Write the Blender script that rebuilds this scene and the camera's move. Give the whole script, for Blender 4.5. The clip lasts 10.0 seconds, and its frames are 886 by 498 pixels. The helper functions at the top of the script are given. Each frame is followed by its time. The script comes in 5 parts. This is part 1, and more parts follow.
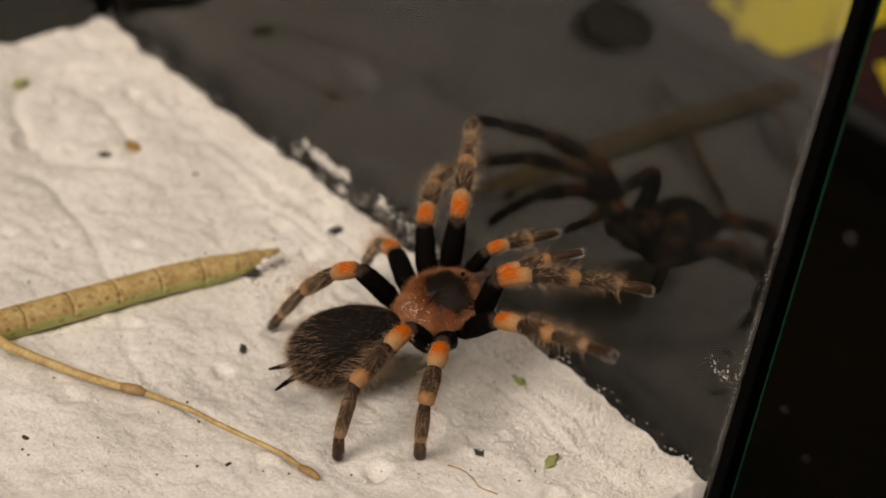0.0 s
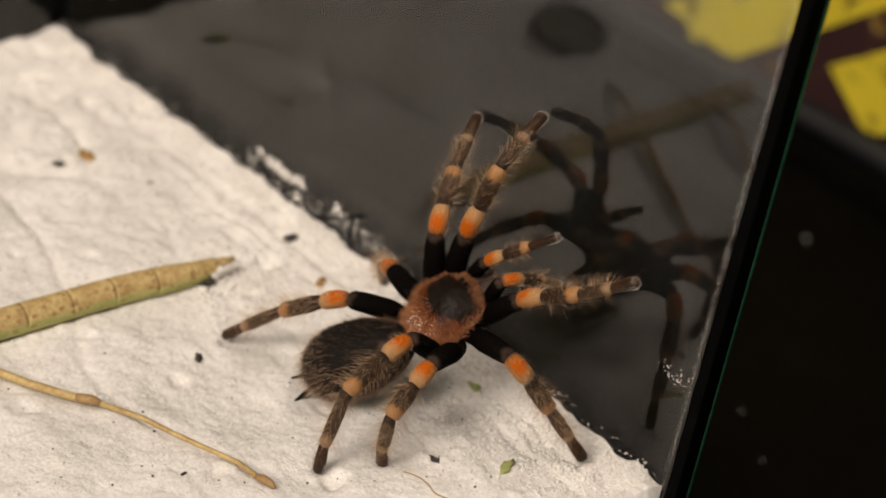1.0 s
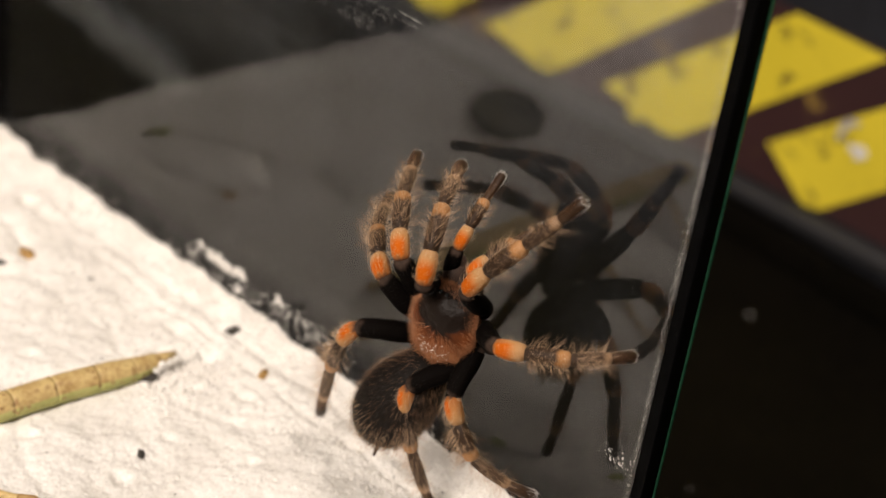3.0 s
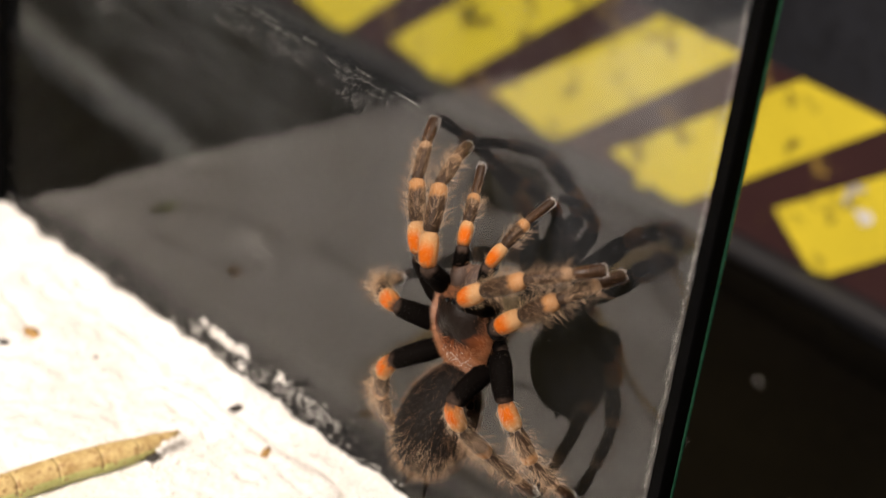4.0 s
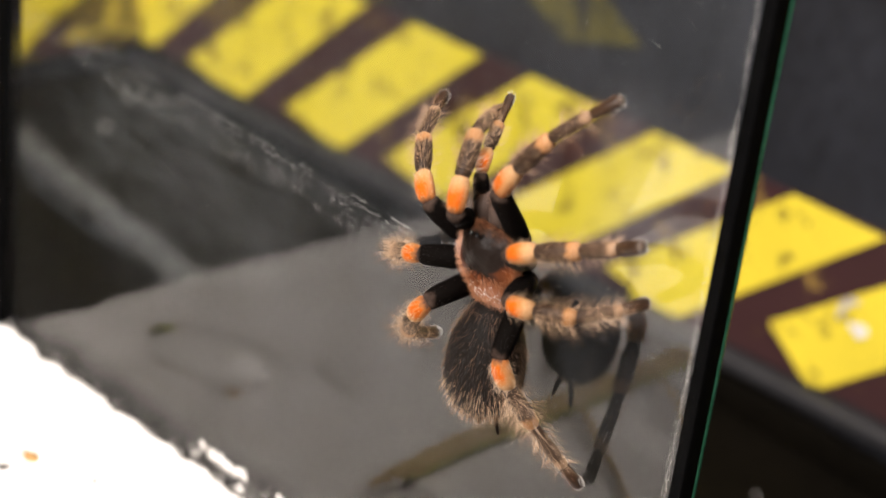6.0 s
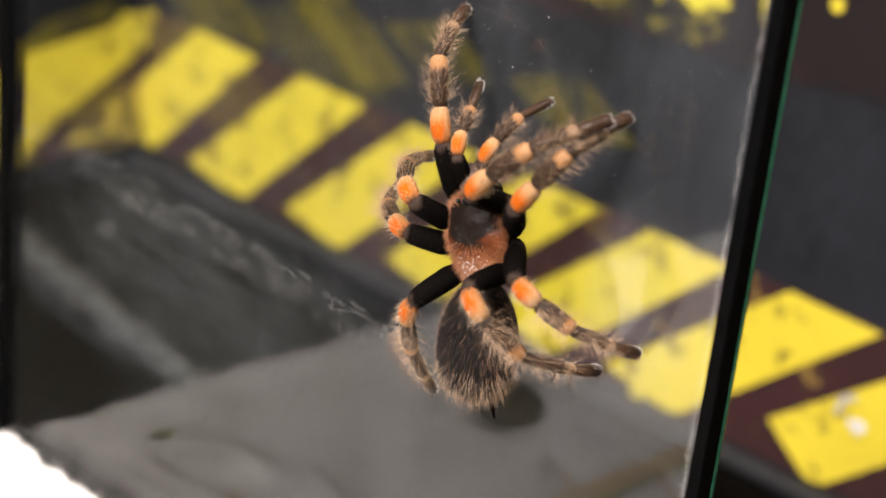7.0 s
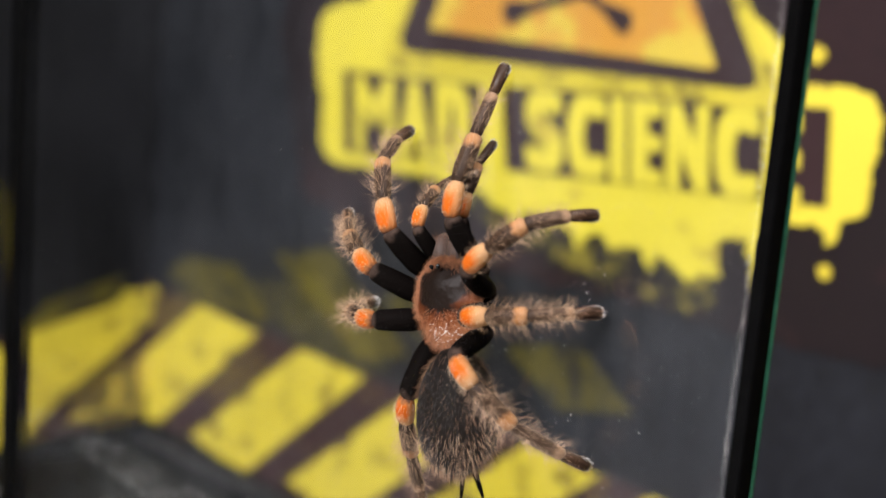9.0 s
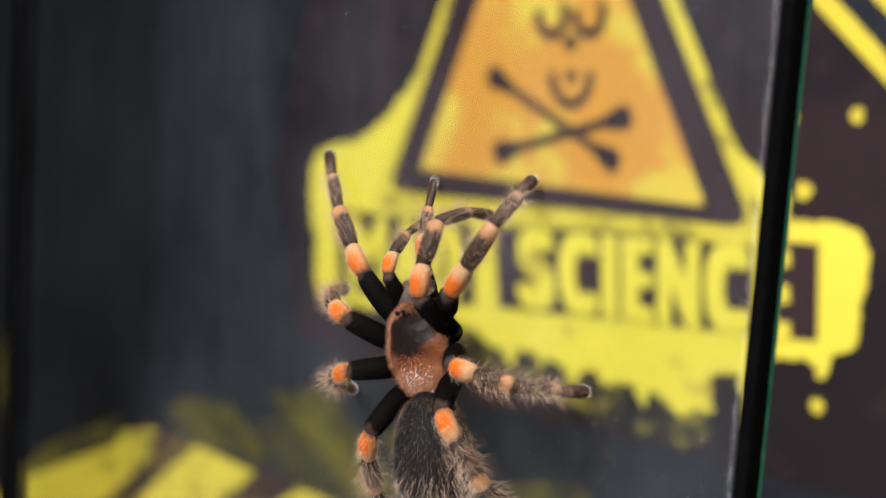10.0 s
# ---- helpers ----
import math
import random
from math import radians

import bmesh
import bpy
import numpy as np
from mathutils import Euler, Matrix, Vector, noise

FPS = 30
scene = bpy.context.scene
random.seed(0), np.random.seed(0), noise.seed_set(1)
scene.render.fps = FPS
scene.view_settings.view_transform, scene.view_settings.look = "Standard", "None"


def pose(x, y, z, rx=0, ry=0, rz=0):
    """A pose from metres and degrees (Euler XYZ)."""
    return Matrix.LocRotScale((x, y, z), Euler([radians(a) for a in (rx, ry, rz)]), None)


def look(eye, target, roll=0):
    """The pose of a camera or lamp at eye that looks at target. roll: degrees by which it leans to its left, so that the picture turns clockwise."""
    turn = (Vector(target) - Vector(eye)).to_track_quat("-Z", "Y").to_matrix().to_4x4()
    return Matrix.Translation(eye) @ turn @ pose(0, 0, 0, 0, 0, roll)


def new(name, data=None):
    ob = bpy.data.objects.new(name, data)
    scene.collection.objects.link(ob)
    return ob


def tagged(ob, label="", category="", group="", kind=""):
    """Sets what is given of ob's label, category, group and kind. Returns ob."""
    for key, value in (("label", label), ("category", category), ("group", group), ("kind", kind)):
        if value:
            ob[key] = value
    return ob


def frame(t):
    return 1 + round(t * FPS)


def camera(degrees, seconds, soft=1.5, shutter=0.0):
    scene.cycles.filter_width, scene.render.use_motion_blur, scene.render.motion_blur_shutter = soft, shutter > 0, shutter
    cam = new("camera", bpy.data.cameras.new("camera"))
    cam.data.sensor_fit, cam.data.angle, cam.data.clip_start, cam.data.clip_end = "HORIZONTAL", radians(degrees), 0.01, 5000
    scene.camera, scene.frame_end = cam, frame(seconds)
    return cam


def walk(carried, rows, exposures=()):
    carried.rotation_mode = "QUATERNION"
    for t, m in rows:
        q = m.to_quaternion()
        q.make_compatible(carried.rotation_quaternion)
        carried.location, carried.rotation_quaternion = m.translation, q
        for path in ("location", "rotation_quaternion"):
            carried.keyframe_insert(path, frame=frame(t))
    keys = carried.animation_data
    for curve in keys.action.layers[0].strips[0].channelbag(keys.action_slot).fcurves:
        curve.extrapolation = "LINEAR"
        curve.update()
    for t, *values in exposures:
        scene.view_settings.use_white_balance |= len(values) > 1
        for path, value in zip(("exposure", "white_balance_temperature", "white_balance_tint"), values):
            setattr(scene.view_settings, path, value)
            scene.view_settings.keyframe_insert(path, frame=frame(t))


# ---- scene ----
cam = camera(26.130, 10.0, soft=1.5, shutter=0.4)
PATH = [
    (0.0, pose(0.17556, -0.25372, 0.23932, 56.7052, -8.3065, 51.5422)),
    (0.5, pose(0.17584, -0.25383, 0.24165, 56.6495, -8.5229, 50.8708)),
    (1.0, pose(0.17681, -0.25257, 0.24117, 56.9214, -8.4440, 50.3059)),
    (1.5, pose(0.17737, -0.25205, 0.24204, 57.1376, -8.4351, 49.5875)),
    (2.0, pose(0.17808, -0.25133, 0.24324, 57.6379, -8.3591, 49.0691)),
    (2.5, pose(0.17882, -0.25183, 0.24302, 58.7178, -8.2266, 48.4759)),
    (4.0, pose(0.18089, -0.24646, 0.25019, 61.1494, -7.0075, 48.6279)),
    (4.5, pose(0.18251, -0.24807, 0.25241, 62.3715, -6.9546, 48.5151)),
    (5.0, pose(0.18245, -0.24760, 0.25305, 63.1452, -6.7450, 48.4293)),
    (6.5, pose(0.18394, -0.24893, 0.25756, 65.5249, -6.2901, 48.2318)),
    (7.0, pose(0.18547, -0.25021, 0.26042, 67.1753, -5.9440, 48.1003)),
    (7.5, pose(0.18659, -0.25062, 0.26205, 68.8207, -5.7043, 48.0254)),
    (8.0, pose(0.18777, -0.25169, 0.26467, 70.1532, -5.4452, 47.9353)),
    (8.5, pose(0.18960, -0.25300, 0.26520, 73.4619, -4.8995, 47.8330)),
    (9.0, pose(0.19150, -0.25450, 0.26770, 74.9993, -4.7171, 47.7518)),
    (9.5, pose(0.19340, -0.25560, 0.27070, 77.1207, -4.2111, 47.5990)),
    (10.0, pose(0.19509, -0.25634, 0.27413, 78.7704, -3.7853, 47.4598)),
]
EXPOSURES = [(0.0, -1.55, 7000, 17), (1.0, -1.28, 6850, 17), (2.5, -0.97, 6700, 17), (4.0, -0.43, 6600, 18), (5.0, -0.02, 6400, 18), (7.0, 0.16, 6150, 18), (8.5, 0.06, 6000, 18), (10.0, -0.03, 5550, 16)]
cam.data.dof.use_dof = True
cam.data.dof.focus_distance = 0.37
cam.data.dof.aperture_fstop = 12.0
walk(cam, PATH, EXPOSURES)

# ---- light ----
world = bpy.data.worlds.new("room_light")
scene.world = world
world.use_nodes = True
world.node_tree.nodes["Background"].inputs[0].default_value = (0.55, 0.6, 0.7, 1)
world.node_tree.nodes["Background"].inputs[1].default_value = 0.05


def area_lamp(name, eye, target, sx, sy, watts, colour):
    data = bpy.data.lights.new(name, "AREA")
    data.shape, data.size, data.size_y, data.energy, data.color = "RECTANGLE", sx, sy, watts, colour
    ob = new(name, data)
    ob.matrix_world = look(eye, target)
    return ob


# ceiling panel overhead, out of view
area_lamp("unseen_area_light", (0.38, 0.02, 1.75), (-0.1, 0.0, 0.0), 0.55, 0.55, 30, (1.0, 0.91, 0.80))
# added front fill, hung below the ceiling to brighten the wall
area_lamp("unseen_area_light", (0.15, -1.6, 1.35), (-0.2, 0.2, 0.0), 0.8, 0.8, 96, (1.0, 0.92, 0.82))


# ---- materials ----
def material(name):
    m = bpy.data.materials.new(name)
    m.use_nodes = True
    nt = m.node_tree
    return m, nt, nt.nodes, nt.links, nt.nodes["Principled BSDF"]


def node(nt, kind, **values):
    n = nt.nodes.new(kind)
    for key, value in values.items():
        if key in n.inputs:
            n.inputs[key].default_value = value
    return n


def surface(name, dark, light, scale, rough=0.6, fine=None, bump=0.0, bump_scale=None, metal=0.0, spread=(0.35, 0.65), sheen=0.0):
    """Two colours mixed by noise at two scales, with relief."""
    m, nt, nodes, links, bsdf = material(name)
    co = nodes.new("ShaderNodeTexCoord")
    n1 = node(nt, "ShaderNodeTexNoise", Scale=scale, Detail=5.0, Roughness=0.6)
    n2 = node(nt, "ShaderNodeTexNoise", Scale=fine or scale * 9, Detail=3.0)
    links.new(co.outputs["Object"], n1.inputs["Vector"])
    links.new(co.outputs["Object"], n2.inputs["Vector"])
    mix = nodes.new("ShaderNodeMath")
    mix.operation = "MULTIPLY_ADD"
    mix.inputs[1].default_value = 0.45
    links.new(n2.outputs["Fac"], mix.inputs[0])
    half = nodes.new("ShaderNodeMath")
    half.operation = "MULTIPLY"
    half.inputs[1].default_value = 0.55
    links.new(n1.outputs["Fac"], half.inputs[0])
    links.new(half.outputs[0], mix.inputs[2])
    ramp = nodes.new("ShaderNodeValToRGB")
    ramp.color_ramp.elements[0].position, ramp.color_ramp.elements[1].position = spread
    ramp.color_ramp.elements[0].color, ramp.color_ramp.elements[1].color = (*dark, 1), (*light, 1)
    links.new(mix.outputs[0], ramp.inputs[0])
    links.new(ramp.outputs[0], bsdf.inputs["Base Color"])
    bsdf.inputs["Roughness"].default_value = rough
    bsdf.inputs["Metallic"].default_value = metal
    if bump:
        b = node(nt, "ShaderNodeBump", Strength=1.0, Distance=bump)
        n3 = node(nt, "ShaderNodeTexNoise", Scale=bump_scale or scale * 9, Detail=6.0, Roughness=0.65)
        links.new(co.outputs["Object"], n3.inputs["Vector"])
        links.new(n3.outputs["Fac"], b.inputs["Height"])
        links.new(b.outputs[0], bsdf.inputs["Normal"])
    return m


def glass_material(name, tint, ior, streaks):
    """Clear pane: what lies behind, with a mirror's gloss by angle, and a faint film of dust and painted haze."""
    m, nt, nodes, links, bsdf = material(name)
    nodes.remove(bsdf)
    out = nodes["Material Output"]
    clear = node(nt, "ShaderNodeBsdfTransparent", Color=(*tint, 1))
    gloss = node(nt, "ShaderNodeBsdfGlossy", Color=(1, 1, 1, 1), Roughness=0.014)
    fres = node(nt, "ShaderNodeFresnel", IOR=ior)
    mix = nodes.new("ShaderNodeMixShader")
    links.new(fres.outputs[0], mix.inputs[0])
    links.new(clear.outputs[0], mix.inputs[1])
    links.new(gloss.outputs[0], mix.inputs[2])
    last = mix
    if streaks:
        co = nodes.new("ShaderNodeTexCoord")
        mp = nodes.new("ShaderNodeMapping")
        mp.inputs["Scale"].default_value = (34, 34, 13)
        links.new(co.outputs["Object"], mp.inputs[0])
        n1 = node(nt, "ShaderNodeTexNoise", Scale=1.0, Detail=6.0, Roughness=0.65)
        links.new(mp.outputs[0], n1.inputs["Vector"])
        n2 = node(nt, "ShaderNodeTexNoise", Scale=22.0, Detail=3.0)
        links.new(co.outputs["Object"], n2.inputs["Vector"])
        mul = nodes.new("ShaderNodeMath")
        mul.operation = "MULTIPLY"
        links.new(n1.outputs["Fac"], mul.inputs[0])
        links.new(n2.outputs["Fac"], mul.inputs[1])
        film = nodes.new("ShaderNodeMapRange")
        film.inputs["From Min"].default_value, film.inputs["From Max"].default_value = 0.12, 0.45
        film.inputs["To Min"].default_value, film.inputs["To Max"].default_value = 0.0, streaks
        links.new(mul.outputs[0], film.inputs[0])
        # haze painted along with the dust: weak near the sand, full higher up
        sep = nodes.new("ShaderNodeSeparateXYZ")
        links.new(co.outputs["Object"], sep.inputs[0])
        thinned = nodes.new("ShaderNodeMapRange")
        thinned.inputs["From Min"].default_value, thinned.inputs["From Max"].default_value = 0.020, 0.075
        thinned.inputs["To Min"].default_value, thinned.inputs["To Max"].default_value = 0.20, 1.0
        links.new(sep.outputs[2], thinned.inputs[0])
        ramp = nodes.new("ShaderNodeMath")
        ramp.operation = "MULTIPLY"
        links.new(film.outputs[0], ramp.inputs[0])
        links.new(thinned.outputs[0], ramp.inputs[1])
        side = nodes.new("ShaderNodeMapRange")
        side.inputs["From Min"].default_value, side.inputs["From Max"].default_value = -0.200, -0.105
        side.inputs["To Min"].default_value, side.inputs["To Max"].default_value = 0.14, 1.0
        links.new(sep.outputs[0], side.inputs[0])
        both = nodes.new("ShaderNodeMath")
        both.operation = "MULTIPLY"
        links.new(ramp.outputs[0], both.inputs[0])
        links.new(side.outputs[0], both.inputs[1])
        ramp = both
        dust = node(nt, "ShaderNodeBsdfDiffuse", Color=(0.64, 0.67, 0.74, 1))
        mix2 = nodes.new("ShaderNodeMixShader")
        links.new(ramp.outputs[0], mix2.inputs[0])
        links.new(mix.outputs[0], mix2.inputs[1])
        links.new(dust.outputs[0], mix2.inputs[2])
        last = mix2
    links.new(last.outputs[0], out.inputs["Surface"])
    return m


def print_material(name, colour, worn, scale, amount, rough=0.45):
    """Printed vinyl: ink with scuffed spots where the darker ground shows."""
    m, nt, nodes, links, bsdf = material(name)
    co = nodes.new("ShaderNodeTexCoord")
    n1 = node(nt, "ShaderNodeTexNoise", Scale=scale, Detail=8.0, Roughness=0.7)
    n2 = node(nt, "ShaderNodeTexNoise", Scale=scale * 0.22, Detail=3.0)
    links.new(co.outputs["Object"], n1.inputs["Vector"])
    links.new(co.outputs["Object"], n2.inputs["Vector"])
    add = nodes.new("ShaderNodeMath")
    add.operation = "MULTIPLY"
    links.new(n1.outputs["Fac"], add.inputs[0])
    links.new(n2.outputs["Fac"], add.inputs[1])
    ramp = nodes.new("ShaderNodeValToRGB")
    ramp.color_ramp.elements[0].position, ramp.color_ramp.elements[1].position = amount, amount + 0.05
    ramp.color_ramp.elements[0].color, ramp.color_ramp.elements[1].color = (*colour, 1), (*worn, 1)
    links.new(add.outputs[0], ramp.inputs[0])
    tone = node(nt, "ShaderNodeTexNoise", Scale=scale * 0.1, Detail=2.0)
    links.new(co.outputs["Object"], tone.inputs["Vector"])
    hsv = nodes.new("ShaderNodeHueSaturation")
    rng = nodes.new("ShaderNodeMapRange")
    rng.inputs["To Min"].default_value, rng.inputs["To Max"].default_value = 0.85, 1.12
    links.new(tone.outputs["Fac"], rng.inputs[0])
    links.new(rng.outputs[0], hsv.inputs["Value"])
    links.new(ramp.outputs[0], hsv.inputs["Color"])
    links.new(hsv.outputs[0], bsdf.inputs["Base Color"])
    bsdf.inputs["Roughness"].default_value = rough
    return m


SAND = surface("white_sand", (0.60, 0.565, 0.52), (0.86, 0.83, 0.785), 60, 0.95, fine=1300, bump=0.00055, bump_scale=620, spread=(0.30, 0.60))
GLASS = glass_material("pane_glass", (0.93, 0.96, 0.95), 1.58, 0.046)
GLASS_BACK = glass_material("pane_glass_plain", (0.985, 0.995, 0.99), 1.02, 0)
SIDE_GLASS = glass_material("side_glass", (0.97, 0.99, 0.98), 1.5, 0)
NEAR_GLASS = glass_material("near_glass", (0.985, 0.995, 0.99), 1.02, 0)
EDGE = surface("cut_glass_edge", (0.012, 0.065, 0.034), (0.030, 0.125, 0.07), 60, 0.15)
SILICONE = surface("black_silicone", (0.0012, 0.0012, 0.0012), (0.0028, 0.0028, 0.0028), 300, 0.6, bump=0.0002, bump_scale=600)
SILICONE.node_tree.nodes["Principled BSDF"].inputs["Specular IOR Level"].default_value = 0.02
BOARD = surface("black_board", (0.0052, 0.0058, 0.0074), (0.015, 0.0165, 0.021), 9, 0.45, fine=160)
# darker copy of the board's black, for the weaker light on the side
SIDE_BOARD = surface("shaded_matt_black_board", (0.005, 0.005, 0.006), (0.012, 0.012, 0.014), 9, 0.8, fine=160)
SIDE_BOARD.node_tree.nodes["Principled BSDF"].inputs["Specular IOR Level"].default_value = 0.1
TABLE = surface("dark_tabletop", (0.0015, 0.0013, 0.0009), (0.0042, 0.0034, 0.0022), 14, 0.6, fine=240, bump=0.0003, bump_scale=500)
STEP = surface("dark_grey_rail", (0.007, 0.007, 0.0078), (0.017, 0.017, 0.0185), 30, 0.6, fine=300)
YELLOW = print_material("yellow_print", (0.64, 0.515, 0.032), (0.05, 0.032, 0.015), 330, 0.296)
MAROON = print_material("dark_maroon_print", (0.035, 0.014, 0.014), (0.22, 0.14, 0.03), 260, 0.325)
ROOM = surface("dark_room_wall", (0.012, 0.012, 0.013), (0.02, 0.02, 0.021), 3, 0.8)
TABLE.node_tree.nodes["Principled BSDF"].inputs["Specular IOR Level"].default_value = 0.03


# ---- mesh helpers ----
def shade(ob, smooth):
    for poly in ob.data.polygons:
        poly.use_smooth = smooth


def part(name, bm, mat, parent=None, label="", smooth=True, at=None):
    mesh = bpy.data.meshes.new(name)
    bm.to_mesh(mesh)
    bm.free()
    for one in (mat if isinstance(mat, (list, tuple)) else [mat]):
        mesh.materials.append(one)
    ob = new(name, mesh)
    shade(ob, smooth)
    if parent:
        ob.parent = parent
    if at is not None:
        ob.matrix_basis = at
    if label:
        ob["label"] = label
    return ob


def thing(name, label, category, at=None, group="", kind=""):
    ob = new(name)
    if at is not None:
        ob.matrix_basis = at
    ob.empty_display_size = 0.01
    return tagged(ob, label, category, group, kind)


def box_bm(x0, x1, y0, y1, z0, z1, bevel=0.0):
    bm = bmesh.new()
    bmesh.ops.create_cube(bm, size=1)
    bmesh.ops.scale(bm, vec=(x1 - x0, y1 - y0, z1 - z0), verts=bm.verts)
    bmesh.ops.translate(bm, vec=((x0 + x1) / 2, (y0 + y1) / 2, (z0 + z1) / 2), verts=bm.verts)
    if bevel:
        bmesh.ops.bevel(bm, geom=bm.edges[:], offset=bevel, segments=2, affect="EDGES", profile=0.5)
    return bm


def plate_bm(outline, y, depth):
    """A flat plate standing in the xz plane, its face to -y at y, with thickness depth behind."""
    bm = bmesh.new()
    front = [bm.verts.new((x, y, z)) for x, z in outline]
    back = [bm.verts.new((x, y + depth, z)) for x, z in outline]
    bm.faces.new(front)
    bm.faces.new(back[::-1])
    n = len(front)
    for i in range(n):
        bm.faces.new((front[(i + 1) % n], front[i], back[i], back[(i + 1) % n]))
    bmesh.ops.recalc_face_normals(bm, faces=bm.faces)
    return bm


# ---- the place ----
TANK_W, TANK_D, TANK_H, PANE = 0.240, 0.34, 0.36, 0.0036
FLOOR_Z, TABLE_Z, WALL_Y, CORNER_X = -0.072, -0.084, 0.264, -0.560

table = tagged(part("table_top", box_bm(-1.2, 1.0, -0.55, 0.75, -0.9, TABLE_Z, 0.002), TABLE), "dark brown smooth display table under the glass tank", "table", kind="structure")
wall_back = tagged(part("wall_back", box_bm(CORNER_X - 0.02, 1.0, WALL_Y, WALL_Y + 0.02, TABLE_Z, 0.9), BOARD, smooth=False), "black printed display board behind the tank", "wall", kind="structure")
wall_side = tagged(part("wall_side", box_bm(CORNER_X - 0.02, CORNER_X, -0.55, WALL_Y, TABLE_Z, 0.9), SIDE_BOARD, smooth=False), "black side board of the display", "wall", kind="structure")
tagged(part("room_floor", box_bm(-3, 3, -3, 3, -0.95, -0.9), ROOM, smooth=False), "dark room floor", "floor", kind="structure")
tagged(part("room_ceiling", box_bm(-3, 3, -3, 3, 1.8, 1.85), ROOM, smooth=False), "dark ceiling", "ceiling", kind="structure")
for n, (x0, x1, y0, y1) in zip(("west", "east", "south", "north"), ((-3, -2.95, -3, 3), (2.95, 3, -3, 3), (-2.95, 2.95, -3, -2.95), (-2.95, 2.95, 2.95, 3))):
    tagged(part("room_wall_" + n, box_bm(x0, x1, y0, y1, -0.9, 1.8), ROOM, smooth=False), "dark plain room wall", "wall", kind="structure")


PITS = [(random.Random(k).uniform(-0.235, -0.004), -0.004 - 0.24 * random.Random(k + 500).random() ** 1.3, random.Random(k + 900).uniform(0.0009, 0.0034)) for k in range(150)]
PIT_CELLS = {}
for pit in PITS:
    for i in range(-1, 2):
        for j in range(-1, 2):
            PIT_CELLS.setdefault((int(pit[0] // 0.01) + i, int(pit[1] // 0.01) + j), []).append(pit)


def sand_height(x, y):
    """The sand's surface: it rises to one side, with furrows, a crust along the pane, lumps and small pits."""
    v = Vector((x, y, 0.0))
    z = 0.05 * x
    z += 0.0014 * noise.noise(v * 28) + 0.0011 * noise.noise(v * 46 + Vector((5, 2, 1))) + 0.0009 * noise.noise(v * 75 + Vector((3, 1, 0)))
    z += 0.00055 * noise.noise(v * 210) + 0.00034 * noise.noise(v * 620)
    wob = 0.0018 * noise.noise(Vector((x * 55, 7, 0)))
    worn = max(0.0, min(1.0, 0.45 + 1.6 * noise.noise(Vector((x * 21, y * 12, 15)))))
    z -= worn * 0.0011 * math.exp(-((y + 0.0105 + wob) / 0.0013) ** 2) + worn * 0.0007 * math.exp(-((y + 0.0165 - wob) / 0.0010) ** 2)
    z += 0.0013 * max(0.0, 1 - abs(y) / 0.008) * (0.6 + noise.noise(Vector((x * 130, y * 130, 4))) + 0.3 * noise.noise(Vector((x * 420, y * 420, 8))))
    far = max(0.0, min(1.0, (-0.12 - x) / 0.05))
    z += far * 0.00035 * math.sin((x * 0.75 + y * 0.66) * 520 + 3 * noise.noise(v * 40)) * (0.5 + noise.noise(v * 22 + Vector((0, 0, 5))))
    z -= 0.0016 * max(0.0, 1 - abs(noise.noise(Vector((x * 13 + y * 9, y * 20 - x * 5, 21)))) / 0.10) ** 2 * (0.4 + 0.6 * far)
    corner = math.exp(-((x + 0.012) / 0.03) ** 2 - (y / 0.016) ** 2)
    z += corner * (0.0006 * noise.noise(v * 420) + 0.0010 * noise.noise(v * 190))
    for px, py, r in PIT_CELLS.get((int(x // 0.01), int(y // 0.01)), ()):
        d = math.hypot(x - px, y - py) / r
        if d < 2:
            d *= 1 + 0.5 * noise.noise(v * 480)
            z += r * (0.12 * math.exp(-((d - 1.15) / 0.35) ** 2) - 0.34 * math.exp(-(d / 0.75) ** 4))
    return z


def build_sand():
    nx, ny = 330, 340
    xs = np.linspace(-TANK_W + 0.0005, -0.0005, nx)
    ys = -0.0005 - (TANK_D - 0.001) * np.linspace(1, 0, ny) ** 1.35
    verts, faces = [], []
    for y in ys:
        for x in xs:
            verts.append((x, y, sand_height(x, y)))
    for j in range(ny - 1):
        for i in range(nx - 1):
            a = j * nx + i
            faces.append((a, a + 1, a + nx + 1, a + nx))
    # sides and underside
    rim = [i for i in range(nx)] + [j * nx + nx - 1 for j in range(1, ny)] + [(ny - 1) * nx + i for i in range(nx - 2, -1, -1)] + [j * nx for j in range(ny - 2, 0, -1)]
    base = len(verts)
    for i in rim:
        verts.append((verts[i][0], verts[i][1], FLOOR_Z + 0.001))
    n = len(rim)
    for k in range(n):
        faces.append((rim[k], base + k, base + (k + 1) % n, rim[(k + 1) % n]))
    faces.append(tuple(base + k for k in range(n)))
    mesh = bpy.data.meshes.new("sand")
    mesh.from_pydata(verts, [], faces)
    mesh.materials.append(SAND)
    ob = new("sand_bed", mesh)
    shade(ob, True)
    return tagged(ob, "bed of white powdery sand heaped in the tank", "sand", kind="stuff")


build_sand()


def pane_bm(x0, x1, y0, y1, z0, z1, face):
    """A pane whose face towards the inside carries the gloss (slot 0), the rest plain (1), its cut edges green (2)."""
    bm = box_bm(x0, x1, y0, y1, z0, z1)
    bm.normal_update()
    for f in bm.faces:
        d = f.normal.dot(Vector(face))
        f.material_index = 0 if d > 0.9 else 1 if d < -0.9 else 2
    return bm


